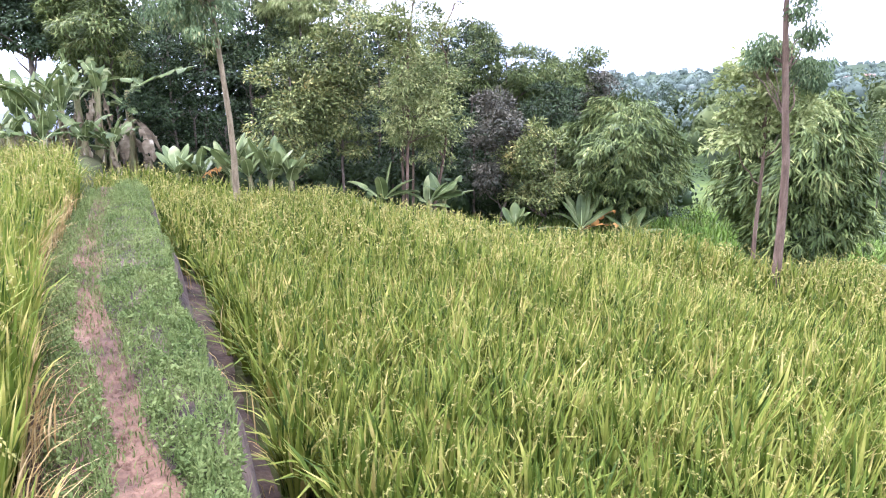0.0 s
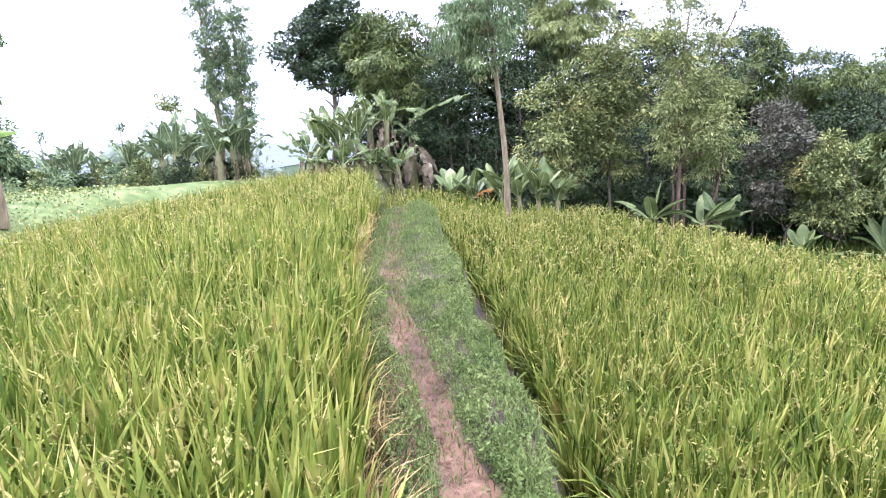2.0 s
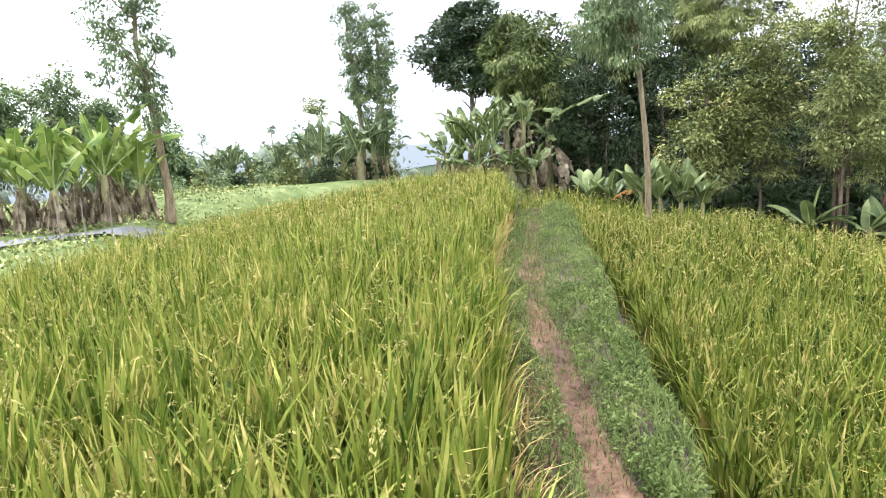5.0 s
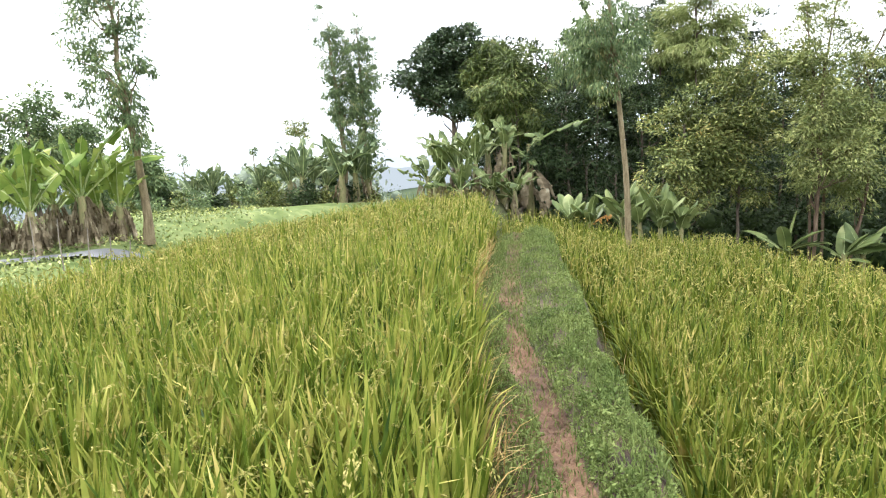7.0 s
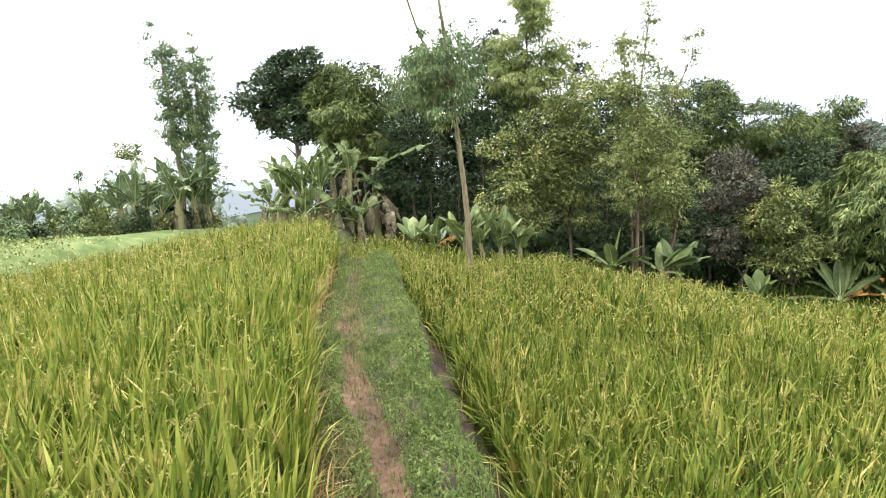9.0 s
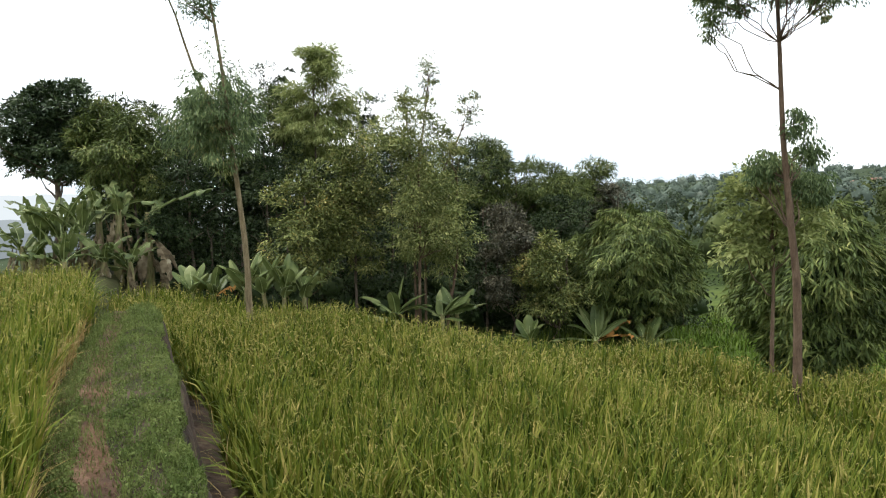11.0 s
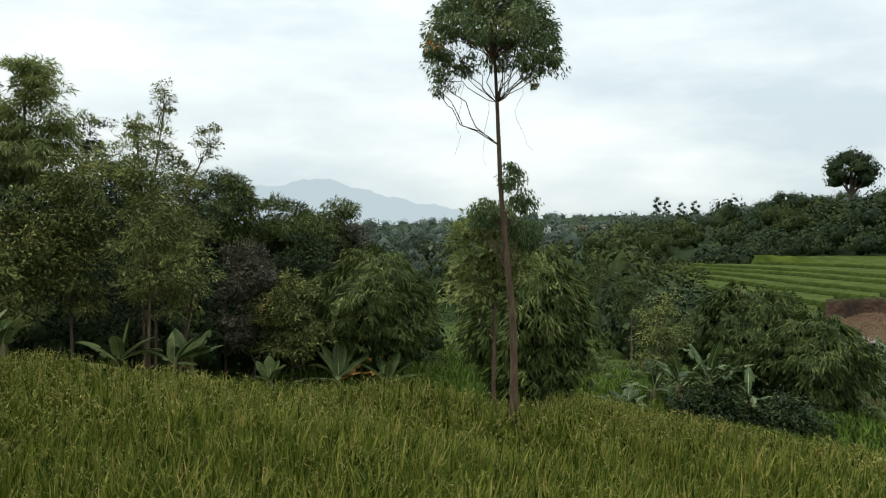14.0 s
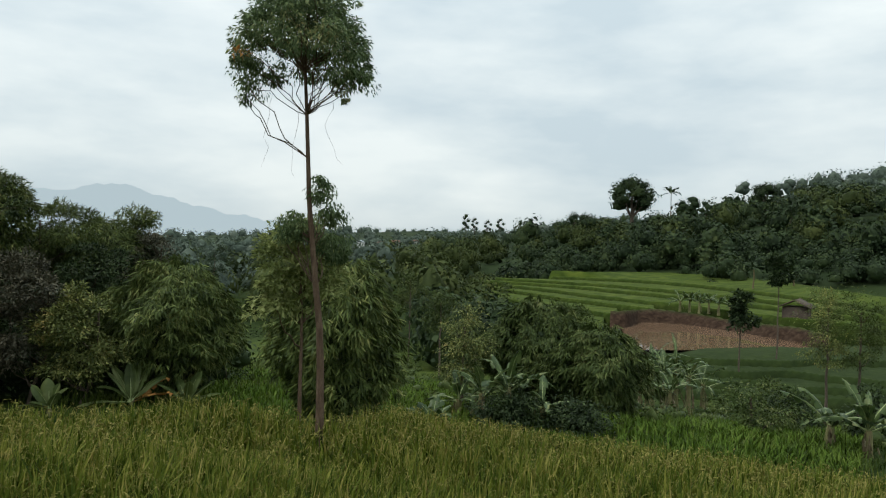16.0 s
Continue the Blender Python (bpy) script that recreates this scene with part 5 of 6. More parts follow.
# bananas on the far side of the upper paddy
for az, d, h, n, L in ((61.6, 16.0, 0.55, 10, 1.35), (58.3, 16.6, 0.75, 10, 1.6), (60.0, 17.2, 0.6, 10, 1.4), (55.9, 17.0, 0.45, 8, 1.25), (63.5, 16.6, 0.6, 10, 1.5), (57.2, 18.2, 0.5, 9, 1.4), (65.5, 16.4, 0.6, 9, 1.5)):
    x, y = spot(az, d)
    banana(x, y, gz(az, d), h + 0.3, 0.12, rosette(n - 2, L * 1.15, 0.34, (40, 88), (5, 85), 30, 0.65), "banana plant with upright yellow-green leaves and a brown skirt", group="bananas by the grey strip")
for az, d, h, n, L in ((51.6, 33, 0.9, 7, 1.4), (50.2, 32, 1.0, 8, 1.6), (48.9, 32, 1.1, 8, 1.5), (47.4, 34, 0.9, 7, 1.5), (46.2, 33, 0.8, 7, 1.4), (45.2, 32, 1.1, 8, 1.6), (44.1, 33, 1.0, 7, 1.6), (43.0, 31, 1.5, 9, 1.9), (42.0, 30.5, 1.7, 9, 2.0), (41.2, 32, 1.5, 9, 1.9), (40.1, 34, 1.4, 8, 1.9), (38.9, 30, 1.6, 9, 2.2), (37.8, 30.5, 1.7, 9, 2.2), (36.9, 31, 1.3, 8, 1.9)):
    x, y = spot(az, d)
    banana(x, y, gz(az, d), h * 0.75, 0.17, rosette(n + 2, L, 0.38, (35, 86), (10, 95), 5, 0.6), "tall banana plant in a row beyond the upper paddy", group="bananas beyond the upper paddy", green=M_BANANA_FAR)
# bananas in the valley to the right
for az, d, h, n, L in ((-38.5, 21.0, 0.7, 8, 1.35), (-40.6, 21.0, 0.9, 9, 1.5), (-43.4, 20.5, 0.5, 7, 1.3), (-36.6, 21.5, 0.4, 6, 1.1), (-34.6, 19.0, 0.25, 6, 0.8), (-50.6, 40, 2.3, 8, 1.9), (-51.5, 42, 2.6, 8, 2.0), (-52.4, 40, 2.2, 8, 1.8), (-53.3, 41, 2.5, 8, 1.9), (-54.2, 40, 2.1, 8, 1.8), (-55.2, 42, 1.8, 7, 1.7), (-52.9, 37, 1.2, 8, 1.6), (-51.2, 37, 1.0, 7, 1.6), (-64.0, 22, 0.6, 8, 1.4), (-66.3, 21.5, 0.7, 8, 1.5)):
    x, y = spot(az, d)
    banana(x, y, gz(az, d), h, 0.14, rosette(n + 2, L * 1.1, 0.30, (20, 80), (30, 110), 4, 0.7), "banana plant with torn arching leaves in the valley", group="bananas in the valley", green=M_BANANA_DEEP)

for az, d in ((-53.2, 96.5), (-53.9, 97), (-54.6, 96), (-55.3, 96.5), (-56.0, 95), (-56.8, 94.5)):
    x, y = spot(az, d)
    banana(x, y, -5.6, 1.2, 0.16, rosette(9, 1.9, 0.45, (20, 80), (30, 100), 1, 0.6), "banana plant on the bank above the pond", group="bananas above the pond", green=M_BANANA_DEEP)

# ---------------------------------------------------------------- trees on the upper side
f = np.array([*spot(54.2, 16.8), gz(54.2, 16.8)])
tops = at(55.1, 16.8, 13.0)
crown_tree("eucalyptus_tree", "tall leaning eucalyptus with a narrow airy crown", f, [f, at(54.1, 16.8, -1.0), at(54.6, 16.8, 4.0), tops], 0.11, 0.025,
           [(at(55.3, 16.8, 9.5), (0.85, 0.8, 1.3), 3), (at(55.0, 16.8, 5.0), (0.75, 0.7, 1.0), 2), (at(54.6, 16.8, 1.8), (0.55, 0.55, 0.5), 0.8)], (0.12, 0.034), M_EUCA, n_cl=170, n_leaf=55, cl_r=0.17, limbs=36)
for az0, az1, top, low in ((38.5, 39.1, 9.0, -0.5), (36.7, 36.9, 8.3, -1.0)):
    f = np.array([*spot(az0, 33), gz(az0, 33)])
    hgt = 33 * (math.tan(radians(top)) - math.tan(radians(low)))
    crown_tree("eucalyptus_tree", "tall slender eucalyptus with a columnar crown", f, [f, at(az0, 33, -1), at(az1, 33, top)], 0.15, 0.03, [(at((az0 + az1) / 2, 33, (top * 2 + low) / 3), (0.85, 0.85, hgt * 0.42), 3), (at(az0, 33, (top + low * 3) / 4), (0.65, 0.65, hgt * 0.30), 1.6)], (0.13, 0.036), M_EUCA, n_cl=190, n_leaf=95, cl_r=0.24, limbs=24)
f = np.array([*spot(41.6, 40), gz(41.6, 40)])
crown_tree("sapling", "small round-topped tree on a thin stem", f, [f, at(41.6, 40, -1.5), at(41.8, 40, 0.2)], 0.07, 0.03, [(at(41.8, 40, 0.6), (0.7, 0.7, 0.55), 1)], (0.16, 0.06), M_MIDLEAF, n_cl=22, n_leaf=60, cl_r=0.25, limbs=6)
for az, d, top, w, low in ((60.6, 34, 4.5, 6.5, -3.5), (57.3, 36, 2.6, 4.2, -4.5), (64.5, 33, 3.8, 6.0, -3.5), (53.4, 32, 0.2, 3.0, -5.0)):
    wood_tree("broadleaf_tree", "grey-green round-headed tree behind the bananas", az, d, top, w, M_EUCA, (0.22, 0.08), 110, 100, 0.42, low=low, droop=0.3)
wood_tree("shrub", "dark evergreen shrub among far bananas", 39.7, 35, -1.3, 2.2, M_DARKLEAF_SHADE, (0.2, 0.09), 40, 80, 0.35, low=-4.6, category="shrub")

for i in range(16):
    az = 54.5 - i * 1.15 + RNG.uniform(-0.4, 0.4)
    wood_tree("shrub", "low green shrub in the hedge beyond the upper field", az, 29 + RNG.uniform(0, 4), -3.9 + RNG.uniform(-0.5, 0.7), 2.2, (M_MIDLEAF, M_EUCA, M_DARKLEAF_SHADE)[i % 3], (0.14, 0.06), 22, 60, 0.25, low=-6.0, category="shrub", r0=0.04, limbs=5)
for az, d, top in ((50.6, 44, -0.5), (45.4, 42, -0.1)):
    f = np.array([*spot(az, d), gz(az, d)])
    crown_tree("sapling", "thin bare sapling with a small leafy head", f, [f, at(az, d, -2.5), at(az + 0.1, d, top - 0.3)], 0.05, 0.02, [(at(az, d, top - 0.5), (0.22, 0.22, 0.45), 1)], (0.13, 0.045), M_EUCA, n_cl=9, n_leaf=30, cl_r=0.13, limbs=5)

# ---------------------------------------------------------------- thickets in the valley
for az, d, top, w, low, mt, lf, lb in (
        (-36.8, 23.5, -4.6, 4.5, -11, M_MIDLEAF, SLIM, "light green bush with slender leaves"),
        (-46.0, 30.0, -4.6, 3.2, -8, M_BAMBOO_DEEP, BROAD, "dense green bush in the valley"),
        (-34.6, 40.0, -3.6, 3.4, -7, M_BAMBOO_DEEP, BROAD, "small tree in the valley"),
        (-32.0, 55.0, -1.9, 3.6, -6, M_BAMBOO_DEEP, BROAD, "small tree in the valley"),
        (-16.5, 60.0, -0.2, 2.2, -4, M_DARKLEAF_SHADE, BROAD, "dark tree in the valley"),
        (-58.8, 24.0, -8.9, 6.2, -14.0, M_BAMBOO_DEEP, BROAD, "dense round green bush below the terraces"),
        (-63.5, 33.0, -1.7, 3.2, -8.0, M_MIDLEAF, SLIM, "airy light green tree in the valley"),
        (-65.5, 33.0, -2.0, 3.6, -8.0, M_BAMBOO_DEEP, SLIM, "airy light green tree in the valley"),
        (-41.0, 20.0, -12.0, 5.0, -14.2, M_DARKLEAF_SHADE, BROAD, "low weedy bush below the paddy"),
        (-46.0, 20.0, -12.4, 5.0, -14.2, M_DARKLEAF_SHADE, BROAD, "low weedy bush below the paddy"),
        (-61.5, 27.0, -9.6, 4.0, -13.0, M_DARKLEAF_SHADE, BROAD, "dark bush in the valley"),
        (-66.5, 25.0, -9.0, 4.0, -13.0, M_DARKLEAF_SHADE, BROAD, "dark bush in the valley")):
    wood_tree("bush" if "bush" in lb or "thicket" in lb else "broadleaf_tree", lb, az, d, top, w, mt, lf, 70, 80, 0.36, low=low, category="bush" if "tree" not in lb else "tree", droop=0.7, r0=0.07, limbs=8)
for az, d, top, w, low in ((-57.6, 60, -2.8, 1.6, -5.4), (-60.1, 66, 0.1, 1.8, -2.0)):
    wood_tree("broadleaf_tree", "small dark tree on a thin straight trunk", az, d, top, w, M_DARKLEAF_SHADE, (0.35, 0.15), 30, 60, 0.4, low=low, r0=0.09)

# ---------------------------------------------------------------- pond, hut, houses
PAZ = np.array([-49.2, -50.2, -51.8, -53.6, -55.5, -57.4, -59.6, -61.6, -62.2, -61.4, -58.5, -55.8, -53.2, -50.8, -49.6])
PEL = np.array([-5.95, -5.45, -5.38, -5.37, -5.52, -5.69, -5.92, -6.10, -6.30, -6.50, -6.80, -7.08, -7.30, -7.47, -6.8])
WATER_Z = -7.1
pd = np.array([on_level(a, e, WATER_Z) for a, e in zip(PAZ, PEL)])
ring = np.stack([-np.sin(np.radians(PAZ)) * pd, 0.6 + np.cos(np.radians(PAZ)) * pd, np.full(len(pd), WATER_Z)], -1)
ctr = ring.mean(0)
n = len(ring)
V = np.concatenate([ctr + (ring - ctr) * 1.05, [ctr]])
tagged(np_part("pond_water", V, [np.stack([np.full(n, n), (np.arange(n) + 1) % n, np.arange(n)], -1)[:, [0, 2, 1]]], M_WATER), "still muddy brown pond reflecting the sky", "pond", kind="structure")
# bare earth bank cut into the slope behind the water
baz = np.linspace(-48.0, -63.4, 70)
wd = np.interp(-baz, -PAZ[:9], pd[:9])
bel = np.interp(-baz, [48.6, 51.2, 54.4, 57.5, 61.4, 63], [-4.70, -4.36, -4.55, -4.95, -5.05, -5.4])
rows, soil = [], []
for off, t, so in ((-0.4, -0.12, 1.0), (0.0, 0.0, 1.0), (0.8, 0.45, 1.0), (1.5, 0.80, 1.0), (2.4, 1.0, 0.75), (3.4, 1.02, 0.0), (6.0, 0.7, 0.0), (11.0, 0.2, 0.0)):
    d = wd + off + 0.18 * np.sin(baz * 6.0 + off) + 0.1 * np.sin(baz * 15.0 + 2 * off)
    top = 1.65 + (wd + 2.4) * np.tan(np.radians(bel))
    z = WATER_Z + (top - WATER_Z) * t + 0.08 * np.sin(baz * 9 + off * 3)
    rows.append(np.stack([-np.sin(np.radians(baz)) * d, 0.6 + np.cos(np.radians(baz)) * d, z], -1))
    soil.append(so)
m = len(baz)
i, j = np.meshgrid(np.arange(len(rows) - 1), np.arange(m - 1), indexing="ij")
bank = np_part("pond_bank", np.concatenate(rows), [np.stack([i * m + j, i * m + j + 1, (i + 1) * m + j + 1, (i + 1) * m + j], -1).reshape(-1, 4)], M_GROUND, smooth=True)
tagged(bank, "bare brown earth bank with a grassy crest behind the pond", "bank", kind="structure")
for nm, val in (("soil", soil), ("crop", [0, 0, 0, 0, 0.1, 0.5, 0.5, 0.4])):
    at_ = bank.data.attributes.new(nm, "FLOAT", "POINT")
    at_.data.foreach_set("value", np.repeat(np.array(val, np.float32), m))


def box_faces():
    return np.array([[0, 1, 3, 2], [4, 6, 7, 5], [0, 4, 5, 1], [2, 3, 7, 6], [0, 2, 6, 4], [1, 5, 7, 3]])


def house(az, d, w, dp, h, roof_m, label, wall_m=M_WALLW, rot=0.0, name="house", z=None):
    x, y = spot(az, d)
    e = thing(name, x, y, gz(az, d) if z is None else z, label, "house")
    e.rotation_euler = (0, 0, radians(rot))
    c = np.array([[sx * w / 2, sy * dp / 2, z] for sx in (-1, 1) for sy in (-1, 1) for z in (-4.0, h)])
    np_part("wall", c, [box_faces()], wall_m, e)
    o, t = 0.4, 0.12
    rv = np.array([[-w / 2 - o, -dp / 2 - o, h - 0.1], [w / 2 + o, -dp / 2 - o, h - 0.1], [w / 2 + o, 0, h + dp * 0.3], [-w / 2 - o, 0, h + dp * 0.3], [-w / 2 - o, dp / 2 + o, h - 0.1], [w / 2 + o, dp / 2 + o, h - 0.1]])
    rv = np.concatenate([rv, rv + np.array([0, 0, t])])
    np_part("roof", rv, [np.array([[0, 3, 2, 1], [3, 4, 5, 2], [6, 7, 8, 9], [9, 8, 11, 10], [0, 1, 7, 6], [4, 10, 11, 5], [0, 6, 9, 3], [3, 9, 10, 4], [1, 2, 8, 7], [2, 5, 11, 8]])], roof_m, e)
    for sx in (-0.25, 0.25):
        wv = np.array([[sx * w + a, -dp / 2 - 0.03 + b, zz] for a in (-0.5, 0.5) for b in (0, 0.06) for zz in (0.9, 2.0)])
        np_part("window", wv, [box_faces()], M_BARK_DK, e, "dark window opening")
    return e


for i, (az, d, el) in enumerate(((-32.0, 300, -0.55), (-31.0, 320, 0.0), (-29.2, 330, 0.35), (-28.6, 310, 0.1), (-30.4, 345, 0.55), (-33.3, 330, 0.4), (-27.6, 340, 0.5), (-34.6, 320, 0.3), (-31.8, 355, 0.6), (-35.5, 340, 0.5), (-29.9, 300, -0.3), (-37.2, 350, 0.7))):
    house(az, d, 3.0 + (i % 3), 2.8, 1.7 + (i % 3) * 0.3, M_ROOF if i % 3 else M_ROOFG, "far village house with pale walls" + (" and a tiled roof" if i % 3 else " and a metal roof"), rot=i * 37, z=high(d, el - 0.60) - 0.6)
house(-61.3, 92, 3.4, 2.6, 1.6, M_THATCH, "weathered plank hut among the terraces", M_THATCH, 20, "hut", z=-5.6)

# ---------------------------------------------------------------- far woods


def wood_belt(name, label, n, az0, az1, d0, d1, mat, r0, r1, per, thin=0.0, leaf=0.21, lift=(0.5, 1.5)):
    """A belt of woodland: crowns of differing size and height."""
    az = RNG.uniform(az0, az1, n)
    d = d0 * (d1 / d0) ** RNG.random(n)
    if thin:
        k = rough_noise(az * 0.6, d * 0.02, 1.0) + RNG.normal(0, 0.4, n) > -1 + 2 * thin
        az, d = az[k], d[k]
    x, y = -np.sin(np.radians(az)) * d, 0.6 + np.cos(np.radians(az)) * d
    r = r0 + (r1 - r0) * RNG.random(len(x)) ** 1.8
    cen = np.stack([x, y, land(x, y) + r * RNG.uniform(*lift, len(x))], -1)
    tagged(np_part(name, *crown_shell(cen, r, per, RNG.uniform(0.9, 1.3), leaf), mat), label, "woods", kind="stuff")


def far_woods():
    wood_belt("hillside_wood", "dense dark green wood on the hillside above the terraces", 190, -82, -40, 172, 240, M_FOREST, 2.0, 5.0, 200, lift=(0.4, 1.5))
    wood_belt("hillside_wood", "olive green tree crowns on the hillside above the terraces", 150, -82, -36, 172, 245, M_FOREST_OLIVE, 1.6, 4.2, 200, lift=(0.4, 1.6))
    wood_belt("hillside_wood", "dark green tree crowns high on the hillside", 220, -82, -34, 225, 345, M_FOREST, 1.8, 4.0, 210, leaf=0.13, lift=(0.3, 1.1))
    wood_belt("hillside_wood", "dark trees along the top of the terraces", 130, -74, -38, 163, 182, M_FOREST, 1.6, 3.6, 220, lift=(0.4, 1.6))
    wood_belt("hillside_wood", "dark green trees beside the terraces", 110, -40, -31, 100, 170, M_FOREST_OLIVE, 1.2, 2.8, 150)
    wood_belt("hillside_wood", "dark green scrub and trees at the end of the terraces", 120, -76, -55, 140, 176, M_FOREST, 1.4, 3.4, 180, lift=(0.3, 1.2))
    wood_belt("ridge_wood", "scattered trees on the far ridge around a village, haze in their colour", 420, -82, -24, 300, 640, M_RIDGE_HAZE, 2.2, 5.4, 60, lift=(-0.1, 0.6))
    wood_belt("ridge_wood", "hazy broad trees on the far ridge", 190, -30, -3, 300, 640, M_RIDGE_HAZE, 3.0, 7.0, 75, lift=(-0.1, 0.6))
    wood_belt("field_wood", "trees beyond the upper fields, paled by mist in their colour", 170, 34, 75, 50, 110, M_MIST, 0.9, 2.4, 90)
    wood_belt("valley_scrub", "rough green scrub on the valley floor", 420, -76, -29, 23, 62, M_BAMBOO_DEEP, 0.15, 0.55, 60, 0.35, 0.2, (0.1, 0.7))
    wood_belt("valley_wood", "mixed green trees filling the valley floor", 130, -38, -9, 75, 300, M_FOREST_OLIVE, 1.4, 3.8, 130)
    wood_belt("valley_wood", "dark green trees at the foot of the terraces", 40, -43, -33, 50, 80, M_FOREST, 1.2, 2.8, 220)
    wood_belt("valley_wood", "woods on the slope beyond the valley, haze in their colour", 170, -30, -4, 110, 330, M_RIDGE_HAZE, 1.8, 4.2, 90)


far_woods()


def valley_grass():
    """Rank grass on the fields below the paddy."""
    n = 24000
    az = RNG.uniform(-70, -5, n)
    d = RNG.uniform(0, 1, n) ** 0.8 * np.where(az > -36, 26, 14) + edge_r(az) + 0.8
    x, y = -np.sin(np.radians(az)) * d, 0.6 + np.cos(np.radians(az)) * d
    k = rough_noise(x, y, 0.35) + 0.6 * rough_noise(x, y, 1.3) + RNG.normal(0, 0.5, n) > -0.3
    x, y, d = x[k], y[k], d[k]
    n = len(x)
    ob = np_part("valley_grass", *blades(x, y, land(x, y) - 0.03, RNG.uniform(0, 6.28, n), RNG.uniform(0.15, 0.5, n), 0.012 + 0.0012 * d, RNG.beta(2, 2, n) * 1.2, np.zeros(3), 2), M_GRASS)
    tagged(ob, "rank green grass on the fields below the paddy", "grass", kind="stuff")
    n = 26000
    az = RNG.uniform(-66, -16, n)
    d = RNG.uniform(0, 1, n) * np.where(az > -37, 17.5, 10.0) + np.where(az > -37, 4.5, 1.5) + edge_r(az)
    x, y = -np.sin(np.radians(az)) * d, 0.6 + np.cos(np.radians(az)) * d
    k = rough_noise(x, y, 0.3) + RNG.normal(0, 0.5, n) > -0.7
    x, y, d = x[k], y[k], d[k]
    n = len(x)
    ob = np_part("field_grass", *blades(x, y, land(x, y) - 0.02, RNG.uniform(0, 6.28, n), RNG.uniform(0.2, 0.42, n), 0.016 + 0.0014 * d, RNG.beta(2, 2, n), np.zeros(3), 2), M_FIELD)
    tagged(ob, "bright green young crop on the fields below the bamboo", "crop", kind="stuff")


valley_grass()
# single trees on the skyline
def round_tree(az, d, top, w, low, mat, label, lumps=9, per=260):
    """A broad dark tree far off: trunk, limbs and a crown of several leafy lumps."""
    x, y = spot(az, d)
    z0 = gz(az, d)
    e = thing("broadleaf_tree", x, y, z0, label, "tree")
    zt, zl, hw = high(d, top), high(d, low), d * math.tan(radians(w)) / 2
    v, q = tubes([(wobble((0, 0, -1.0), (0, 0, (zl + zt) / 2 - z0), 8, 0.2), np.linspace(hw * 0.10, hw * 0.04, 8))], 7)
    np_part("trunk", v, q, M_BARK_DK, e, smooth=True)
    a = np.arange(lumps) * 2.4
    t = (np.arange(lumps) + 0.5) / lumps
    rr = np.maximum(hw * (0.30 + 0.18 * RNG.random(lumps)), 0.95 * (zt - zl) / lumps)
    q2 = hw * 0.62 * np.sqrt(np.clip(1 - (2 * t - 0.8) ** 2 * 0.8, 0.1, 1))
    cen = np.stack([np.cos(a) * q2, np.sin(a) * q2, zl + rr + (zt - zl - 2 * rr) * t - z0], -1)
    for c in cen[::2]:
        v, q = tubes([(wobble((0, 0, zl - z0), c, 6, 0.2), np.linspace(hw * 0.05, hw * 0.015, 6))], 5)
        np_part("limb", v, q, M_BARK_DK, e, smooth=True)
    np_part("crown", *crown_shell(cen, rr, per, 0.9, 0.19), mat, e)


for az, d, top, w, low, lumps, per in ((-49.3, 240, 6.1, 3.9, 2.7, 13, 300), (-58.9, 240, 5.65, 2.5, 3.4, 8, 260), (-45.0, 225, 3.2, 2.2, 1.4, 7, 220), (-36.1, 480, 2.8, 0.70, 0.9, 8, 140), (-36.8, 480, 2.5, 0.75, 0.9, 8, 140), (-37.9, 480, 2.35, 0.9, 0.9, 8, 140), (-38.9, 480, 2.5, 1.0, 0.9, 8, 140)):
    round_tree(az, d, top, w, low, M_FOREST, "dark round tree standing on the far ridge", lumps, per)
for k in range(16):
    round_tree(-53.0 - k * 0.85 + RNG.uniform(-0.3, 0.3), 215 + RNG.uniform(-12, 30), 4.6 + 0.35 * math.sin(k * 1.7) + RNG.uniform(-0.3, 0.3) + 0.05 * max(0, k - 8), RNG.uniform(0.45, 0.9), 2.6, M_FOREST, "slim dark tree on the far ridge", 4, 70)
for k in range(14):
    round_tree(-57.5 - k * 0.75 + RNG.uniform(-0.3, 0.3), 560, 5.6 + k * 0.10 + RNG.uniform(-0.25, 0.35), RNG.uniform(0.3, 0.7), 4.2, M_RIDGE_HAZE, "hazy blue-grey tree on the hilltop beyond the wood", 3, 50)


def palm(az, d, base_el, top_el, label):
    x, y = spot(az, d)
    z1 = high(d, top_el)
    z0 = min(gz(az, d), high(d, base_el))
    e = thing("palm_tree", x, y, z0, label, "palm")
    v, q = tubes([(wobble((0, 0, -0.5), (0, 0, z1 - z0), 6, 0.2), np.linspace(0.2, 0.12, 6))], 6)
    np_part("trunk", v, q, M_BARK, e, smooth=True)
    L = d * 0.016
    for k in range(13):
        v, q, rib = banana_leaf(L, L * 0.28, RNG.uniform(0, 75), RNG.uniform(50, 90), k * 2.4 + RNG.uniform(-0.2, 0.2), 0.9)
        np_part("frond", v + np.array([0, 0, z1 - z0]), q, M_FOREST, e)


palm(-52.2, 235, 3.0, 4.7, "tall palm on the far ridge")
palm(-58.3, 125, -2.6, -0.9, "palm at the end of the terraces")
palm(-61.0, 125, -2.8, -1.1, "palm at the end of the terraces")


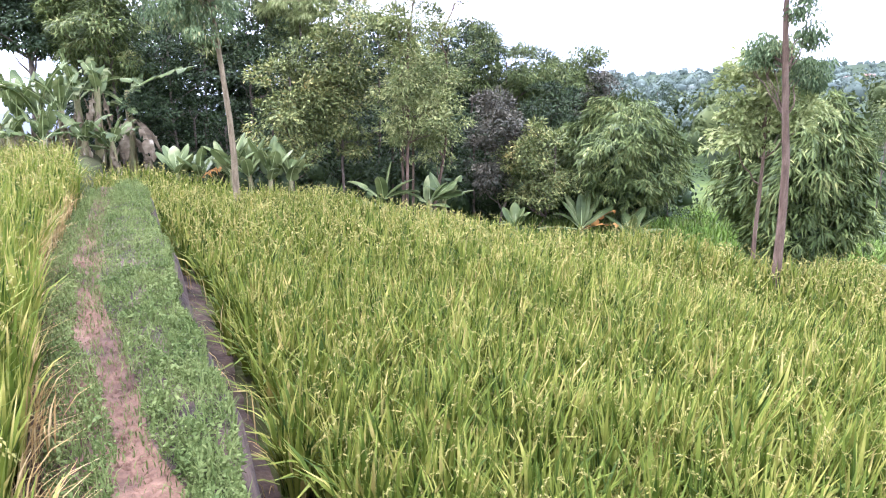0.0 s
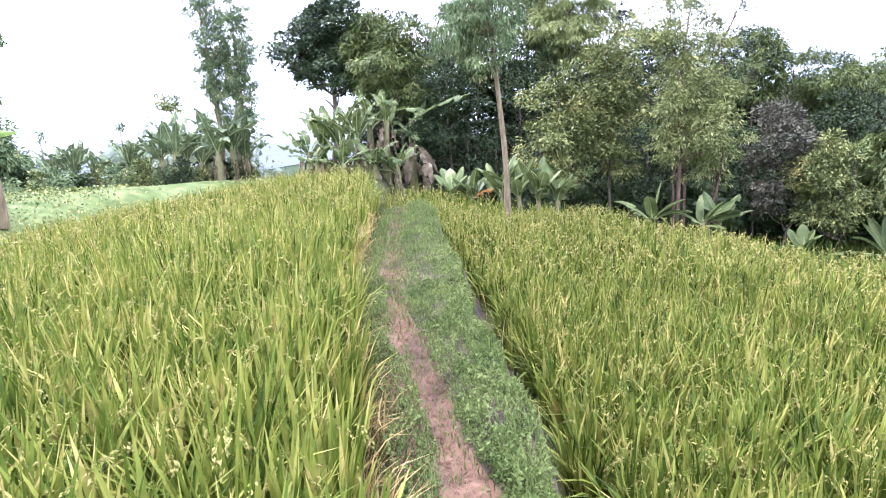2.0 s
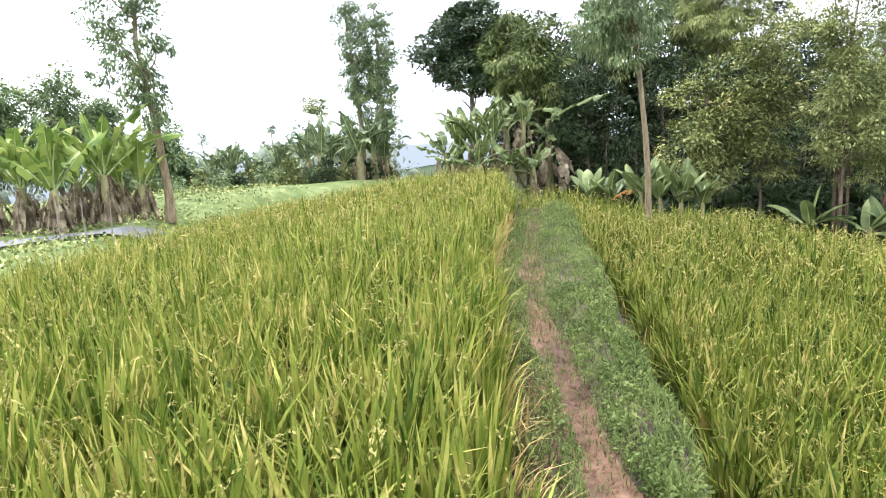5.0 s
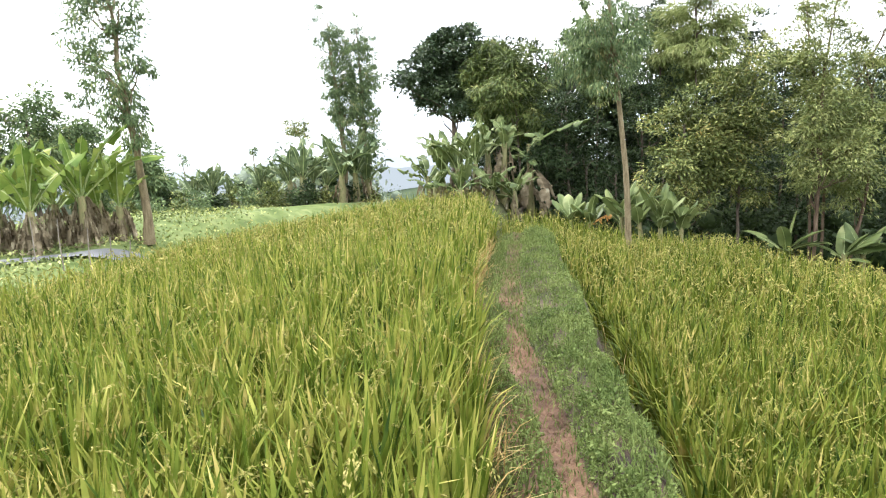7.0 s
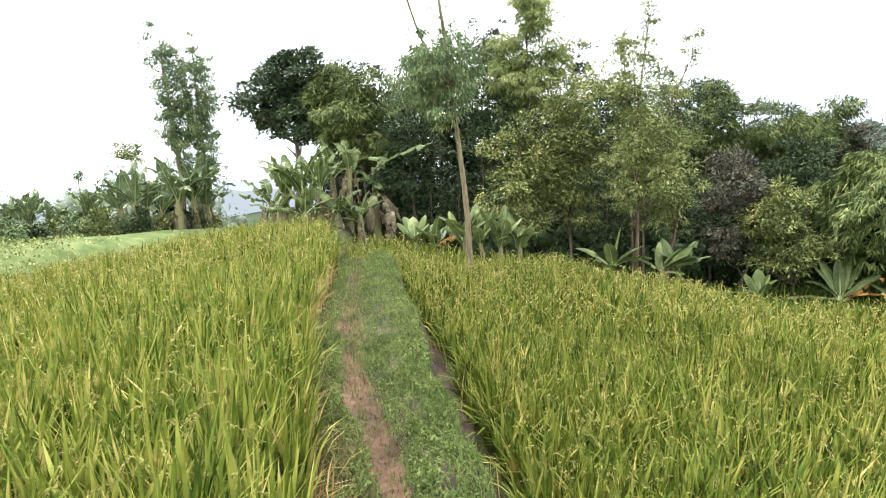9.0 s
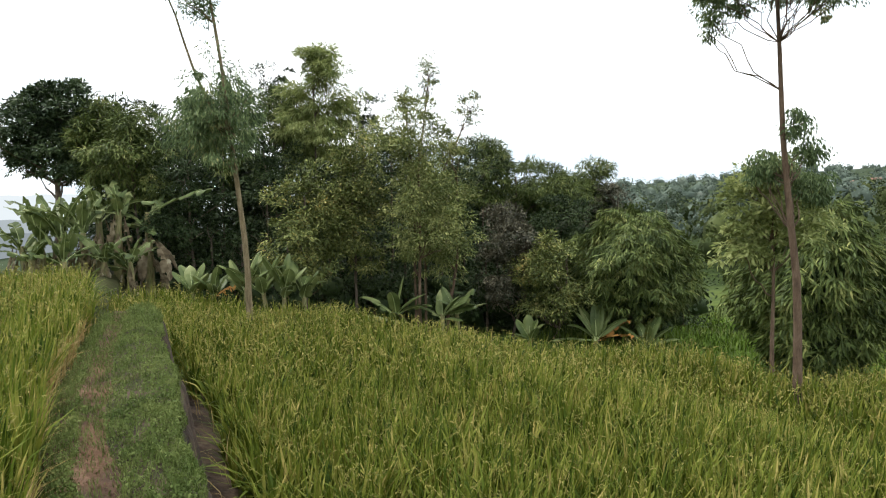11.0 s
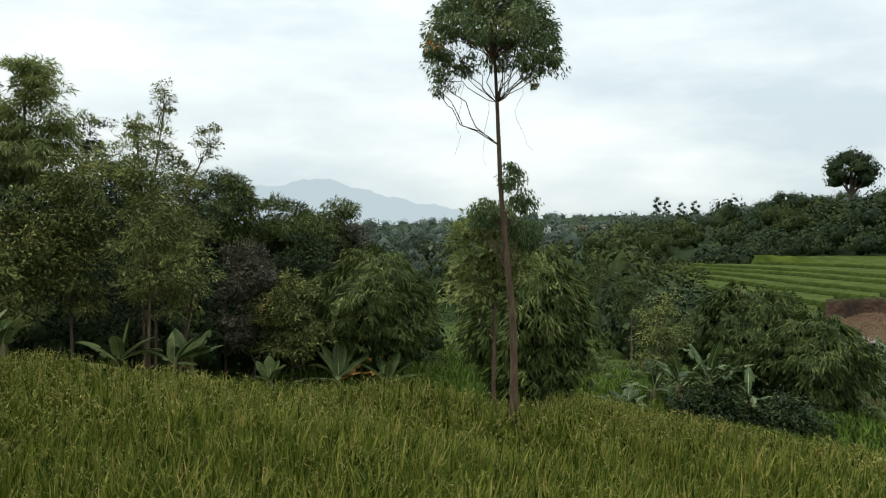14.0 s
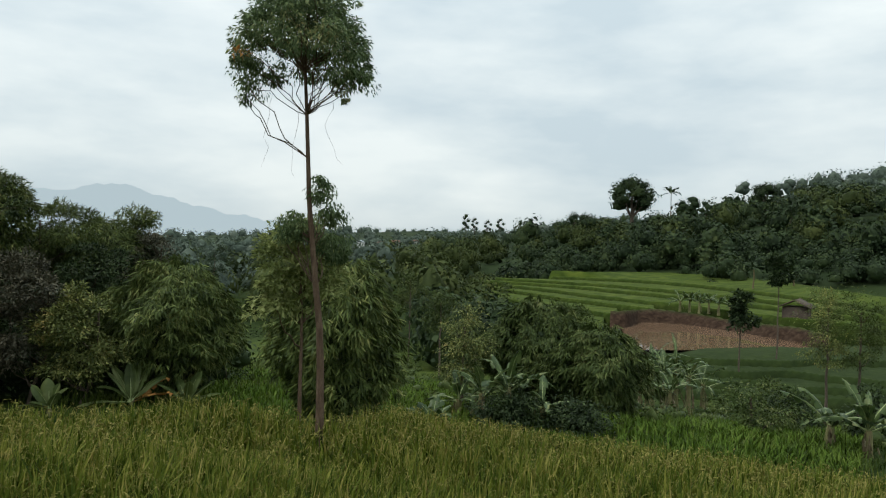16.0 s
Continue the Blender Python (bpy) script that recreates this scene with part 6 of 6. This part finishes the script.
def mountains():
    """Far mountain range beyond the valley, its pale blue haze painted as a glow."""
    az = np.linspace(30, -75, 220)
    d = 4300.0
    el = np.interp(az, [-75, -40, -32, -26, -22, -17, -13, -9.8, -9.0, -7.5, -5, -2, 4, 12, 30], [0.2, 0.3, 0.5, 0.9, 1.4, 2.0, 2.9, 3.75, 3.9, 3.55, 3.0, 3.5, 3.2, 2.4, 0.8])
    el = el + 0.10 * np.sin(az * 2.3) + 0.05 * np.sin(az * 7.1 + 1)
    x, y = -np.sin(np.radians(az)) * d, 0.6 + np.cos(np.radians(az)) * d
    rows = []
    for k in (0.0, 0.35, 0.7, 1.0):
        z = 1.65 + d * np.tan(np.radians(el)) * k - 60 * (1 - k)
        f = 1 - 0.12 * (1 - k)
        rows.append(np.stack([x * f, y * f, z], -1))
    V = np.concatenate(rows)
    m = len(az)
    i, j = np.meshgrid(np.arange(3), np.arange(m - 1), indexing="ij")
    Q = np.stack([i * m + j, i * m + j + 1, (i + 1) * m + j + 1, (i + 1) * m + j], -1).reshape(-1, 4)
    # distance haze is put into one flat glowing colour
    mm, nt = node_mat("mountain_haze_glow")
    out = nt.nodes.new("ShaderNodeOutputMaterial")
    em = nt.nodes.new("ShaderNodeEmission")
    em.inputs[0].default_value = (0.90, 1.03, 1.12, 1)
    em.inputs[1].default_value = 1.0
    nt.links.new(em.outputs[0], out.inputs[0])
    tagged(np_part("backdrop", V, [Q], mm, smooth=True), "mountain range with pale blue haze painted as a glow", "mountains", kind="structure")


mountains()


def haze_hills(d, top, col, label):
    """Low hill-topped glowing sheet that paints pale mist beyond the upper fields."""
    az = np.linspace(100, 10, 190)
    el = top + 0.25 * np.sin(az * 0.21) + 0.10 * np.sin(az * 0.9) + 0.05 * np.sin(az * 3.1)
    x, y = -np.sin(np.radians(az)) * d, 0.6 + np.cos(np.radians(az)) * d
    V = np.concatenate([np.stack([x, y, np.full_like(x, -60)], -1), np.stack([x, y, high(d, 0) + d * np.tan(np.radians(el))], -1)])
    m = len(az)
    j = np.arange(m - 1)
    mm, nt = node_mat("mist_glow")
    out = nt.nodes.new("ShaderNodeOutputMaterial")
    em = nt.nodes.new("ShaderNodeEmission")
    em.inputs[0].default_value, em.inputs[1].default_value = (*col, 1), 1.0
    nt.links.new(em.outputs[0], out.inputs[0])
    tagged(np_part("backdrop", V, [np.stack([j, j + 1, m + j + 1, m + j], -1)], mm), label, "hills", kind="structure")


# added mist sheets, each a flat glow that covers the far plain
haze_hills(190, -2.6, (0.27, 0.305, 0.325), "blue-grey glowing sheet painted as mist beyond the fields")
haze_hills(280, -1.7, (0.40, 0.445, 0.47), "paler glowing sheet painted as mist behind the blue-grey one")
haze_hills(480, 0.0, (0.74, 0.80, 0.83), "white glowing sheet painted as the farthest mist")

# ---------------------------------------------------------------- edge of the upper paddy: strip and sticks
a = np.linspace(66, 40, 40)
dd = np.interp(a, [40, 47, 52, 55, 58, 62, 66], [19.5, 17.6, 15.8, 15.0, 14.5, 14.2, 14.0])
rows = []
for off in (0.0, 0.55):
    rows.append(np.array([[*spot(az, d + off * (1.4 if az > 54 else 0.5)), gz(az, d + off * (1.4 if az > 54 else 0.5)) + 0.05] for az, d in zip(a, dd)]))
V = np.concatenate(rows)
m = len(a)
j = np.arange(m - 1)
tagged(np_part("drain_strip", V, [np.stack([j, j + 1, m + j + 1, m + j], -1)], M_CONC), "grey strip along the edge of the upper paddy", "strip", kind="structure")
for az, d, h in ((61.8, 13.2, 0.5), (60.2, 13.3, 0.5), (58.4, 13.5, 0.45), (57.0, 13.7, 0.4), (55.7, 14.0, 0.4), (50.0, 15.6, 0.5), (48.6, 16.0, 0.5)):
    x, y = spot(az, d)
    z = gz(az, d)
    v, q = tubes([(wobble((0, 0, -0.2), (RNG.uniform(-0.08, 0.08), 0, h + 0.35), 5, 0.02), np.linspace(0.013, 0.009, 5))], 6)
    ob = np_part("fence_stick", v, q, M_POLE, smooth=True)
    ob.location = (x, y, z)
    tagged(ob, "thin weathered stick at the paddy edge", "stick", "sticks along the upper paddy")
